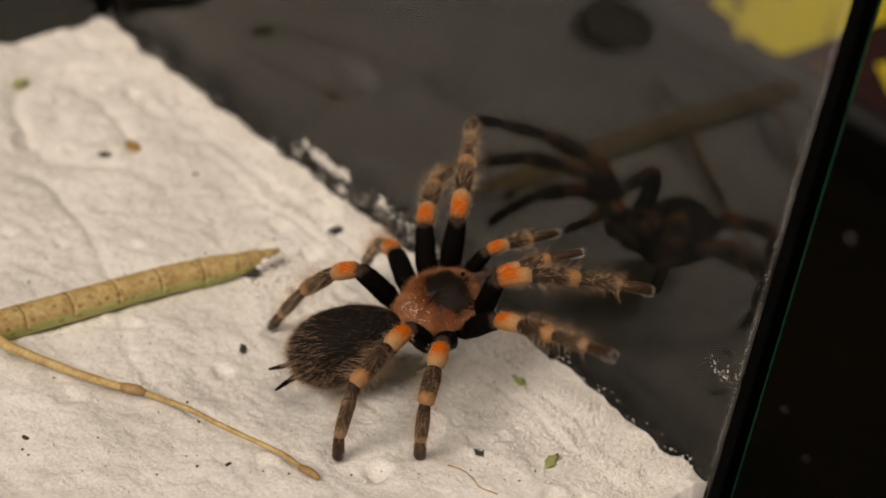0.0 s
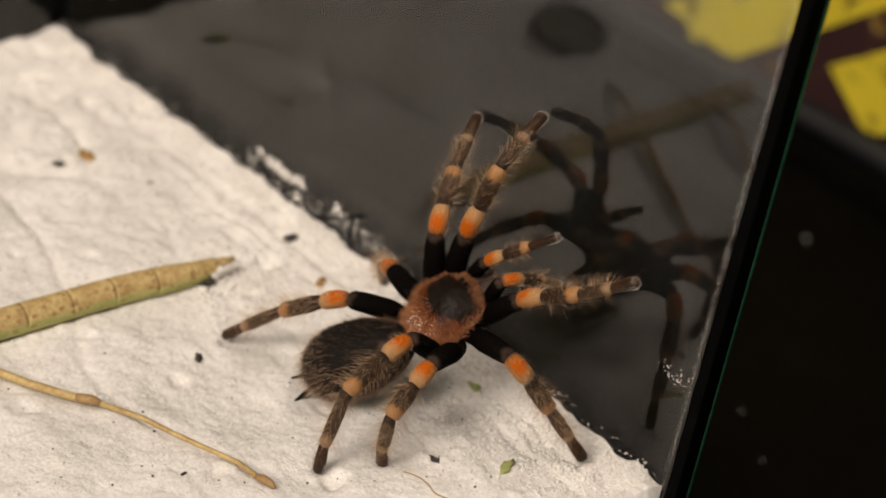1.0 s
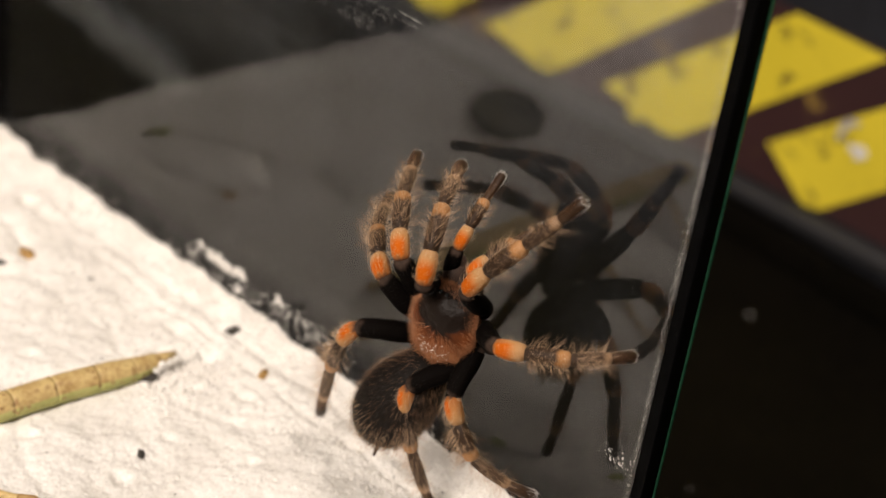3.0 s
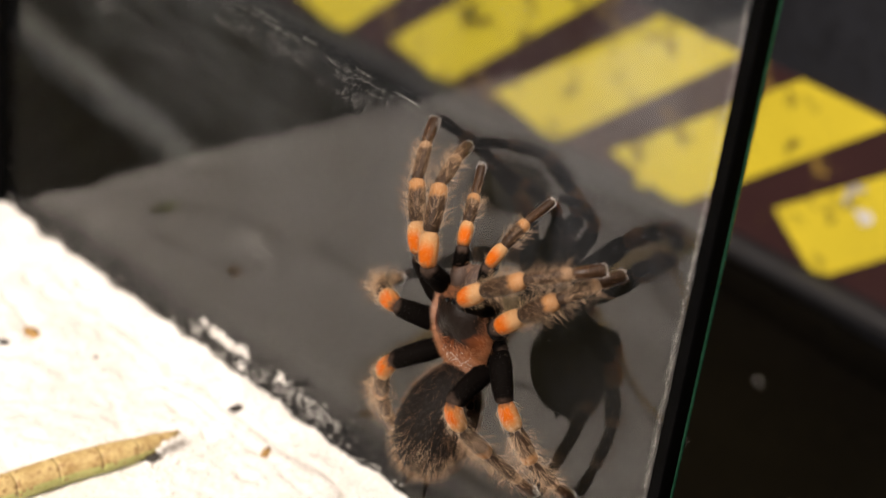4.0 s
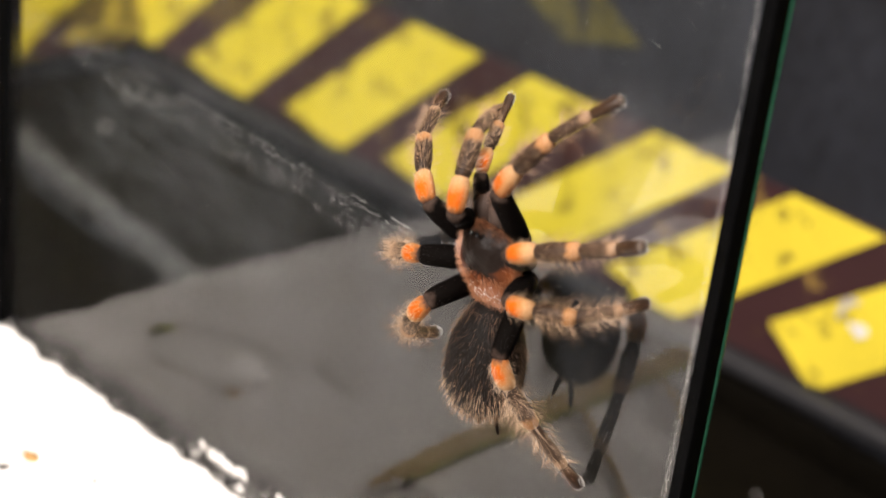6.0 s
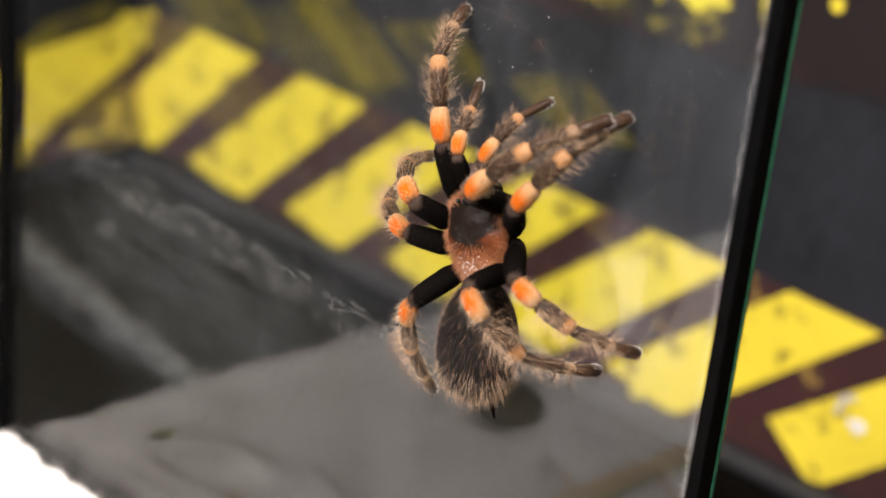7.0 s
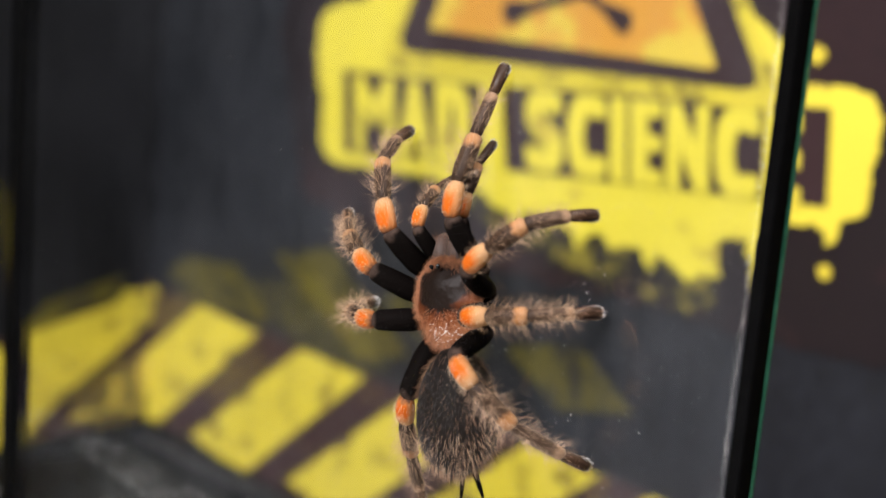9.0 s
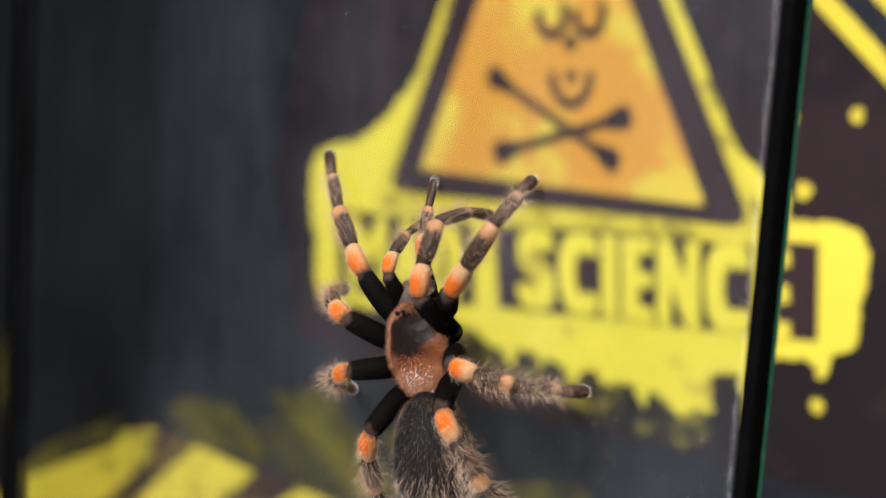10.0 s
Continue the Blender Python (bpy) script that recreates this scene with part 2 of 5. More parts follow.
def build_tank():
    tank = thing("glass_tank", "open glass terrarium with black silicone corners and white sand", "terrarium")
    z0, z1 = FLOOR_Z, FLOOR_Z + TANK_H
    W, D, P = TANK_W, TANK_D, PANE
    for name, b, face, mats, label in (
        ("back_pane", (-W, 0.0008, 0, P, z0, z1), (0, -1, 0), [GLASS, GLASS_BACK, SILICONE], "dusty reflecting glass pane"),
        ("side_pane", (-W - P, -W, -D, -0.0006, z0, z1), (1, 0, 0), [SIDE_GLASS, GLASS_BACK, SILICONE], "glass side pane"),
        ("near_side_pane", (0.0012, P, -D, -0.0011, z0, z1), (-1, 0, 0), [NEAR_GLASS, GLASS_BACK, SILICONE], "clear glass side pane"),
        ("front_pane", (-W - P, P, -D - P, -D, z0, z1), (0, 1, 0), [NEAR_GLASS, GLASS_BACK, SILICONE], "clear glass front pane"),
        ("floor_pane", (-W - P, P, -D - P, P, z0 - 0.008, z0), (0, 0, 1), [SIDE_GLASS, GLASS_BACK, SILICONE], "glass floor pane"),
    ):
        ob = part(name, pane_bm(*b, face), mats, tank, label, smooth=False)
        ob.visible_shadow = False
    # black silicone in the corners, and the green cut edge beside it
    part("silicone_joint", box_bm(0.0008, 0.0036, -0.0009, 0.0029, z0, z1, 0.0003), SILICONE, tank, "black silicone joint")
    part("cut_edge", box_bm(0.0008, 0.0037, 0.0029, 0.0038, z0, z1, 0.0002), EDGE, tank, "green cut edge of the pane")
    part("silicone_joint", box_bm(-W - 0.0045, -W + 0.0014, -0.0012, 0.0038, z0, z1, 0.0003), SILICONE, tank, "black silicone joint")
    return tank


build_tank()


# ---- the printed wall ----
BAND_LOW = -0.0725


def clip_poly(poly, limit):
    """Keep the part of an outline with x >= limit."""
    out = []
    for i, (x, z) in enumerate(poly):
        px, pz = poly[i - 1]
        if (px < limit) != (x < limit):
            k = (limit - px) / (x - px)
            out.append((limit, pz + k * (z - pz)))
        if x >= limit:
            out.append((x, z))
    return out


def band_top(x):
    return 0.0047 + 0.021 * (x + 0.16)


def band_low(x):
    return -0.0597 + 0.042 * (x + 0.15)


def build_band():
    """The print runs slightly downhill to one end and widens with it."""
    band = thing("hazard_band", "worn yellow and dark maroon striped hazard band along the wall foot", "hazard tape")
    y = WALL_Y - 0.0015
    part("backing", plate_bm([(CORNER_X, band_low(CORNER_X)), (0.6, band_low(0.6)), (0.6, band_top(0.6)), (CORNER_X, band_top(CORNER_X))], y, 0.0012), MAROON, band, "dark maroon ground of the band", smooth=False)
    x, pitch = -0.6010, 0.0830
    while x < 0.5:
        low, high = band_low(x - 0.03), band_top(x)
        lean = (high - low) * (1.12 + 0.33 * max(-0.2, min(0.0, x + 0.16)) + 0.05)
        a, wide = x - lean, 0.605 * pitch
        cut = 0.33 if x > -0.13 else 0.0     # worn off at the lower corner
        poly = clip_poly([(a + cut * 0.9 * wide, low + 0.0042 + cut * 0.03), (a + (0.7 + 0.3 * cut) * wide - cut * 0.004, low - 0.0004 + cut * 0.003), (a + 0.86 * wide, low - 0.0006), (a + wide, low + 0.0008), (x + wide - 0.0025, high - 0.002), (x + wide, high), (x, high)], CORNER_X + 0.001)
        if len(poly) > 2:
            part("stripe", plate_bm(poly, y - 0.0006, 0.0005), YELLOW, band, smooth=False)
        x += pitch
        pitch = max(0.0650, pitch - 0.0044)
    # the band goes on round the corner along the side board
    side = thing("side_hazard_band", "yellow and maroon hazard band on the black side board", "hazard tape", at=Matrix.Translation((CORNER_X, WALL_Y, 0)) @ pose(0, 0, 0, 0, 0, 90))
    part("backing", plate_bm([(-0.7, BAND_LOW), (-0.0005, BAND_LOW), (-0.0005, -0.002), (-0.020, -0.009), (-0.075, -0.020), (-0.7, -0.022)], -0.0015, 0.0012), MAROON, side, smooth=False)
    part("stripe", plate_bm([(-0.0850, BAND_LOW), (-0.0745, BAND_LOW), (-0.0480, -0.0510), (-0.0010, -0.0214), (-0.0010, -0.0070), (-0.0165, -0.0040), (-0.0210, -0.0105), (-0.0730, -0.0190), (-0.1100, -0.0350), (-0.1300, BAND_LOW)], -0.0021, 0.0005), YELLOW, side, smooth=False)
    part("stripe", plate_bm([(-0.0470, -0.0665), (-0.0060, -0.0680), (-0.0010, -0.0600), (-0.0010, -0.0380), (-0.0200, -0.0470), (-0.0330, -0.0590)], -0.0021, 0.0005), YELLOW_WORN, side, "worn yellow stripe", smooth=False)
    part("olive_patch", plate_bm([(-0.0720, -0.0165), (-0.0210, -0.0085), (-0.0180, 0.0030), (-0.0600, -0.0050)], -0.0012, 0.0008), DIM_OLIVE, side, smooth=False)
    for k in range(2, 9):
        x0 = -0.055 - k * 0.0735
        part("stripe", plate_bm([(x0 - 0.045, BAND_LOW), (x0, BAND_LOW), (x0 + 0.055, -0.012), (x0 + 0.008, -0.012)], -0.0021, 0.0005), YELLOW, side, smooth=False)
    # dim mirror image of the stripes, painted on the wall above the band
    mirrored = thing("reflected_stripes", "dim olive mirror image of the stripes, painted above the hazard band", "hazard print")
    for k in range(4):
        x0 = -0.5380 + k * 0.0745
        poly = [(x0, 0.0366), (x0 + 0.039, 0.0492), (x0 + 0.0946, 0.0163), (x0 + 0.062, 0.0050)]
        if k > 1:
            poly = [(x0, 0.0366), (x0 + 0.039, 0.0492), (x0 + 0.070, 0.031), (x0 + 0.033, 0.021)]
        if k == 0:
            poly = [(-0.5460, 0.0068), (-0.5300, 0.0180), (-0.4920, 0.0237), (-0.4643, 0.0070), (-0.4700, 0.0025), (-0.5200, -0.0005)]
        part("stripe", plate_bm(poly, WALL_Y - 0.0009, 0.0007), DIM_OLIVE, mirrored, smooth=False)
    return band


YELLOW_WORN = print_material("worn_yellow_print", (0.60, 0.46, 0.06), (0.06, 0.035, 0.02), 120, 0.25)
# dim olive ink: the stripes' reflection is put into this colour
DIM_OLIVE = print_material("dim_olive_ink", (0.075, 0.062, 0.008), (0.02, 0.018, 0.012), 120, 0.24)
ORANGE = print_material("orange_yellow_print", (0.60, 0.28, 0.03), (0.66, 0.48, 0.045), 75, 0.235)
build_band()

SIGN = Matrix.Translation((-0.4187, WALL_Y, 0.0938)) @ pose(0, 0, 0, 0, -7.1, 0)


def ragged(points, amount, step, seed):
    """An outline walked in short steps and shaken by noise, for torn or sprayed edges."""
    out = []
    n = len(points)
    for i in range(n):
        a, b = Vector(points[i]), Vector(points[(i + 1) % n])
        count = max(1, int((b - a).length / step))
        for k in range(count):
            p = a.lerp(b, k / count)
            s = Vector((p.x * 230, p.y * 230, seed))
            fine = s * 4.3 + Vector((3, 8, 1))
            out.append((p.x + amount * (noise.noise(s) + 0.42 * noise.noise(fine)), p.y + amount * (noise.noise(s + Vector((9, 4, 2))) + 0.42 * noise.noise(fine + Vector((5, 1, 7))))))
    return out


def letter_bm(text, x, z, width, height, y, depth):
    """Letters of the built-in font, each squeezed to a heavy condensed shape, as a thin raised mesh."""
    bm = bmesh.new()
    shares = [0.40 if c == "I" else 1.25 if c == "M" else 0.76 if c == "E" else 1.0 for c in text]
    gap, bold, rise = 0.0021, 0.0021, 0.0022
    unit = (width - gap * (len(text) - 1)) / sum(shares)
    for char, share in zip(text, shares):
        curve = bpy.data.curves.new("lettering", "FONT")
        curve.body, curve.size, curve.extrude = char, 1.0, 0.02
        ob = bpy.data.objects.new("lettering", curve)
        scene.collection.objects.link(ob)
        mesh = bpy.data.meshes.new_from_object(ob.evaluated_get(bpy.context.evaluated_depsgraph_get()))
        bpy.data.objects.remove(ob)
        lo = [min(v.co[i] for v in mesh.vertices) for i in range(2)]
        hi = [max(v.co[i] for v in mesh.vertices) for i in range(2)]
        wide = unit * share
        bold = 0.0012 if char == "M" else 0.0021 if char in "AN" else 0.0031
        for k in range(10):
            across, up = (k % 5 - 2) / 2, k // 5
            seen = []
            for v in mesh.vertices:
                u = (v.co.x - lo[0]) / (hi[0] - lo[0]) * (wide - 2 * bold)
                w = (v.co.y - lo[1]) / (hi[1] - lo[1]) * (height - rise)
                seen.append(bm.verts.new((x + bold + u + bold * across, y - 0.00004 * k + (depth if v.co.z < 0 else 0.0), z + w + rise * up)))
            for p in mesh.polygons:
                bm.faces.new([seen[i] for i in p.vertices])
        x += wide + gap
    bmesh.ops.recalc_face_normals(bm, faces=bm.faces)
    return bm


def ring_bm(cx, cz, r0, r1, squash, a0, a1, y, depth, n=28):
    outline = [(cx + r1 * math.cos(a), cz + squash * r1 * math.sin(a)) for a in np.linspace(a0, a1, n)]
    outline += [(cx + r0 * math.cos(a), cz + squash * r0 * math.sin(a)) for a in np.linspace(a1, a0, n)]
    return plate_bm(outline, y, depth)


def build_sign():
    sign = thing("warning_sign", "yellow sprayed wall sign reading MAD SCIENCE under a skull triangle", "sign", at=SIGN)
    ground = ragged([(-0.03, -0.022), (0.02, -0.035), (0.27, -0.048), (0.36, -0.02), (0.40, 0.20), (0.05, 0.24), (-0.02, 0.12), (-0.045, 0.05)], 0.0045, 0.006, 3.0)
    part("ground", plate_bm(ground, -0.0008, 0.0008), MAROON_DULL, sign, "dark maroon ground of the sign", smooth=False)
    splat = ragged([(-0.0165, 0.002), (-0.012, -0.004), (-0.003, -0.006), (0.034, -0.0055), (0.070, -0.0075), (0.083, -0.0085), (0.092, -0.0138), (0.101, -0.0150), (0.104, -0.0225), (0.108, -0.0152), (0.118, -0.0150), (0.122, -0.0205), (0.126, -0.0155), (0.133, -0.0190), (0.137, -0.0255), (0.141, -0.0190), (0.150, -0.0185), (0.154, -0.0245), (0.159, -0.0205), (0.168, -0.0215), (0.172, -0.0300), (0.176, -0.0215), (0.184, -0.0250), (0.190, -0.0310), (0.198, -0.0260), (0.2048, -0.0280), (0.2052, -0.0128), (0.2175, -0.0118), (0.2200, -0.0300), (0.2235, -0.0120), (0.229, -0.0050), (0.2368, -0.0045), (0.2435, -0.0035), (0.2485, -0.0045), (0.2515, -0.0105), (0.2545, -0.0050), (0.2575, -0.0005), (0.2665, 0.0035), (0.2680, 0.0175), (0.2710, 0.0320), (0.2675, 0.0415), (0.2555, 0.0438), (0.2400, 0.0430), (0.2365, 0.056), (0.228, 0.058), (0.2, 0.08), (0.06, 0.098), (0.0427, 0.0838), (0.0280, 0.0715), (0.0138, 0.0650), (-0.0040, 0.0625), (-0.0127, 0.0590), (-0.0170, 0.0515), (-0.0190, 0.0360), (-0.0160, 0.0200)], 0.0022, 0.0011, 7.0)
    spray = ragged([(0.070, 0.0), (0.075, -0.014), (0.100, -0.024), (0.130, -0.0315), (0.160, -0.0365), (0.190, -0.0400), (0.2040, -0.0380), (0.2050, 0.0)], 0.0060, 0.0011, 12.0)
    part("overspray", plate_bm(spray, -0.0011, 0.0003), OVERSPRAY, sign, "thin dull yellow overspray", smooth=False)
    part("splash", plate_bm(splat, -0.0014, 0.0006), SIGN_YELLOW, sign, "ragged yellow paint splash", smooth=False)
    part("word_box", plate_bm([(0.000, 0.000), (0.0845, 0.001), (0.0840, 0.0340), (0.0, 0.0350)], -0.0019, 0.0005), MAROON_PLAIN, sign, "dark box behind the first word", smooth=False)
    part("word", letter_bm("MAD", 0.0075, 0.0012, 0.0715, 0.0322, -0.0025, 0.0006), SIGN_YELLOW, sign, "yellow block letters MAD", smooth=False)
    part("word_box", plate_bm([(0.0985, 0.0015), (0.2505, 0.0035), (0.2510, 0.0362), (0.0960, 0.0338)], -0.0019, 0.0005), MAROON_PLAIN, sign, "dark box behind the second word", smooth=False)
    part("word", letter_bm("SCIENCE", 0.1100, 0.0028, 0.1300, 0.0308, -0.0025, 0.0006), SIGN_YELLOW, sign, "yellow block letters SCIENCE", smooth=False)

    def corner(d):
        """The warning triangle's corners, its edge moved outwards by d."""
        bl, br, top = Vector((0.0345, 0.0450)), Vector((0.2240, 0.0402)), Vector((0.1320, 0.2245))
        mid = Vector((0.1310, 0.106))
        return [(mid + (p - mid) * (1 + d / 0.062)) for p in (bl, br, top)]

    def rounded(tri, r):
        out = []
        for i in range(3):
            a, p, b = tri[i - 1], tri[i], tri[(i + 1) % 3]
            u, w = (a - p).normalized(), (b - p).normalized()
            for k in np.linspace(0, 1, 6):
                q = p + u * r * (1 - k) ** 2 + w * r * k ** 2
                out.append((q.x, q.y))
        return out
    part("triangle_line", plate_bm(rounded(corner(0.0065), 0.010), -0.0024, 0.0009), YELLOW, sign, "thin yellow outline of the triangle", smooth=False)
    part("triangle_border", plate_bm(rounded(corner(0.0), 0.010), -0.0029, 0.0005), MAROON_PLAIN, sign, "thick dark border of the triangle", smooth=False)
    part("triangle_field", plate_bm(rounded([Vector((0.0555, 0.0545)), Vector((0.2040, 0.0465)), Vector((0.1315, 0.1965))], 0.003), -0.0034, 0.0005), ORANGE, sign, "mottled orange and yellow field", smooth=False)
    y, d = -0.0038, 0.0004
    cx, cz = 0.1405, 0.1125
    for s in (-1, 1):
        part("skull_eye", ring_bm(cx + s * 0.0095, cz + 0.002, 0.0048, 0.0086, 1.05, math.pi * 0.9, math.pi * 2.2, y, d), MAROON_PLAIN, sign, smooth=False)
    part("skull_nose", ring_bm(cx, cz - 0.008, 0.001, 0.0036, 0.9, 0, math.pi * 1.98, y, d, 14), MAROON_PLAIN, sign, smooth=False)
    part("skull_jaw", ring_bm(cx, cz - 0.0205, 0.0078, 0.0112, 1.1, math.pi * 0.95, math.pi * 2.05, y, d), MAROON_PLAIN, sign, smooth=False)
    part("skull_teeth", ring_bm(cx, cz - 0.0205, 0.001, 0.0030, 0.8, 0, math.pi * 1.98, y, d, 14), MAROON_PLAIN, sign, smooth=False)
    for (x0, z0), (x1, z1) in (((0.0965, 0.0935), (0.164, 0.0595)), ((0.0995, 0.062), (0.1705, 0.078))):
        a, b = Vector((x0, z0)), Vector((x1, z1))
        t = (b - a).normalized()
        nrm = Vector((-t.y, t.x))
        out = []
        for k, w in ((0, 0.0026), (0.04, 0.0046), (0.11, 0.0036), (0.2, 0.0017), (0.8, 0.0017), (0.89, 0.0036), (0.96, 0.0046), (1, 0.0026)):
            out.append(a.lerp(b, k) + nrm * w)
        for k, w in ((1, 0.0026), (0.96, 0.0046), (0.89, 0.0036), (0.8, 0.0017), (0.2, 0.0017), (0.11, 0.0036), (0.04, 0.0046), (0, 0.0026)):
            out.append(a.lerp(b, k) - nrm * w)
        part("crossbone", plate_bm([(p.x, p.y) for p in out], y, d), MAROON_PLAIN, sign, smooth=False)
        y -= 0.0005
    for u, v, r in ((0.2445, 0.0535, 0.0034), (0.2660, 0.079, 0.0026), (0.2395, 0.078, 0.0022), (0.2500, -0.0185, 0.0027)):
        part("paint_drop", plate_bm(ragged([(u + r * math.cos(a), v + r * math.sin(a)) for a in np.linspace(0, 5.8, 10)], 0.0006, 0.001, 5.0), -0.0014, 0.0006), YELLOW, sign, smooth=False)
    return sign


OVERSPRAY = print_material("thin_yellow_overspray", (0.20, 0.16, 0.02), (0.014, 0.011, 0.010), 240, 0.20)
SIGN_YELLOW = print_material("sign_yellow_print", (0.72, 0.60, 0.04), (0.34, 0.24, 0.04), 120, 0.36)
MAROON_DULL = print_material("dull_maroon_ink", (0.011, 0.007, 0.008), (0.022, 0.011, 0.012), 40, 0.24)
MAROON_PLAIN = print_material("maroon_ink", (0.032, 0.016, 0.017), (0.055, 0.035, 0.03), 90, 0.3)
build_sign()


def build_second_sign():
    other = thing("second_warning_sign", "corner of another black and yellow warning triangle on the wall", "sign")
    y = WALL_Y - 0.0016
    a, d = Vector((-0.1890, 0.2415)), Vector((0.0313, -0.0223)).normalized()
    up = Vector((-d.y, d.x))

    def strip(o0, o1, name, mat, dy):
        p = [a + up * o0 - d * 0.05, a + up * o0 + d * 0.30, a + up * o1 + d * 0.30, a + up * o1 - d * 0.05]
        part(name, plate_bm([(q.x, q.y) for q in p], y - dy, 0.0005), mat, other, smooth=False)
    strip(0.0, 0.0070, "edge_line", YELLOW, 0.0006)
    strip(0.0070, 0.0165, "border", BOARD, 0.0002)
    strip(0.0165, 0.075, "field", YELLOW, 0.0006)


build_second_sign()

# rail between the band and the tabletop, with a dark plinth under it
def rail_bm(top, low, y0, y1):
    bm = bmesh.new()
    bmesh.ops.create_cube(bm, size=1)
    for v in bm.verts:
        x = CORNER_X if v.co.x < 0 else 1.0
        v.co = Vector((x, y0 if v.co.y < 0 else y1, top(x) if v.co.z > 0 else low(x)))
    bmesh.ops.bevel(bm, geom=bm.edges[:], offset=0.0025, segments=3, affect="EDGES", profile=0.5)
    return bm


tagged(part("wall_foot_rail", rail_bm(lambda x: band_low(x) - 0.0008, lambda x: max(band_low(x) - 0.0105, TABLE_Z), WALL_Y - 0.008, WALL_Y), STEP), "dark grey rounded rail at the wall foot", "trim", kind="structure")
tagged(part("wall_plinth", box_bm(CORNER_X, 1.0, WALL_Y - 0.005, WALL_Y, TABLE_Z, TABLE_Z + 0.012, 0.001), TABLE), "dark plinth under the rail", "trim", kind="structure")


# ---- the tarantula ----
def ramp_material(name, stops, axis, rough, grain=900, tint=0.25, sheen=0.0, vary=None, gloss=0.2):
    """Colour that changes along one axis of the part, broken up by fine grain."""
    m, nt, nodes, links, bsdf = material(name)
    co = nodes.new("ShaderNodeTexCoord")
    sep = nodes.new("ShaderNodeSeparateXYZ")
    links.new(co.outputs["Generated"], sep.inputs[0])
    n = node(nt, "ShaderNodeTexNoise", Scale=grain, Detail=3.0)
    mp = nodes.new("ShaderNodeMapping")
    mp.inputs["Scale"].default_value = (1.0, 0.22, 1.0)
    links.new(co.outputs["Object"], mp.inputs[0])
    links.new(mp.outputs[0], n.inputs["Vector"])
    jit = nodes.new("ShaderNodeMath")
    jit.operation = "MULTIPLY_ADD"
    jit.inputs[1].default_value, jit.inputs[2].default_value = tint, -tint / 2
    links.new(n.outputs["Fac"], jit.inputs[0])
    add = nodes.new("ShaderNodeMath")
    links.new(sep.outputs["XYZ".index(axis)], add.inputs[0])
    links.new(jit.outputs[0], add.inputs[1])
    ramp = nodes.new("ShaderNodeValToRGB")
    while len(ramp.color_ramp.elements) < len(stops):
        ramp.color_ramp.elements.new(0.5)
    for e, (p, c) in zip(ramp.color_ramp.elements, stops):
        e.position, e.color = p, (*c, 1)
    links.new(add.outputs[0], ramp.inputs[0])
    col = ramp.outputs[0]
    if vary:
        # dorsal flame over the ramp: where the part's back is, between two heights of its length
        lo, hi, colour = vary
        rz = nodes.new("ShaderNodeMapRange")
        rz.inputs["From Min"].default_value, rz.inputs["From Max"].default_value = 0.70, 0.86
        addz = nodes.new("ShaderNodeMath")
        links.new(sep.outputs[2], addz.inputs[0])
        links.new(jit.outputs[0], addz.inputs[1])
        links.new(addz.outputs[0], rz.inputs[0])
        band = nodes.new("ShaderNodeMapRange")
        band.inputs["From Min"].default_value, band.inputs["From Max"].default_value = hi + 0.20, hi - 0.14
        links.new(add.outputs[0], band.inputs[0])
        band2 = nodes.new("ShaderNodeMapRange")
        band2.inputs["From Min"].default_value, band2.inputs["From Max"].default_value = lo - 0.05, lo + 0.05
        links.new(add.outputs[0], band2.inputs[0])
        mul = nodes.new("ShaderNodeMath")
        mul.operation = "MULTIPLY"
        links.new(band.outputs[0], mul.inputs[0])
        links.new(band2.outputs[0], mul.inputs[1])
        mul2 = nodes.new("ShaderNodeMath")
        mul2.operation = "MULTIPLY"
        links.new(mul.outputs[0], mul2.inputs[0])
        links.new(rz.outputs[0], mul2.inputs[1])
        mix = nodes.new("ShaderNodeMix")
        mix.data_type = "RGBA"
        links.new(mul2.outputs[0], mix.inputs["Factor"])
        links.new(col, mix.inputs["A"])
        mix.inputs["B"].default_value = (*colour, 1)
        col = mix.outputs["Result"]
    links.new(col, bsdf.inputs["Base Color"])
    bsdf.inputs["Roughness"].default_value = rough
    bsdf.inputs["Specular IOR Level"].default_value = gloss
    if sheen:
        bsdf.inputs["Sheen Weight"].default_value = sheen
        bsdf.inputs["Sheen Roughness"].default_value = 0.4
        bsdf.inputs["Sheen Tint"].default_value = (0.8, 0.65, 0.5, 1)
    b = node(nt, "ShaderNodeBump", Strength=0.7, Distance=0.0003)
    links.new(n.outputs["Fac"], b.inputs["Height"])
    links.new(b.outputs[0], bsdf.inputs["Normal"])
    return m


BLACK, BROWN, FLAME = (0.0024, 0.0017, 0.0014), (0.032, 0.016, 0.007), (0.46, 0.094, 0.003)
FEMUR_M = ramp_material("black_velvet", [(0.0, BLACK), (0.88, (0.004, 0.003, 0.0025)), (1.0, (0.05, 0.033, 0.025))], "Y", 0.7, gloss=0.02)
PATELLA_M = ramp_material("orange_knee", [(0.0, (0.08, 0.04, 0.025)), (0.09, (0.31, 0.11, 0.03)), (0.40, (0.40, 0.17, 0.058)), (0.66, (0.42, 0.215, 0.085)), (1.0, (0.40, 0.23, 0.11))], "Y", 0.7, tint=0.32, vary=(0.12, 0.58, FLAME), gloss=0.08)
TIBIA_M = ramp_material("brown_tibia", [(0.0, (0.028, 0.016, 0.009)), (0.35, BROWN), (0.68, (0.045, 0.026, 0.015)), (0.80, (0.36, 0.17, 0.062)), (1.0, (0.38, 0.20, 0.09))], "Y", 0.6, sheen=0.05)
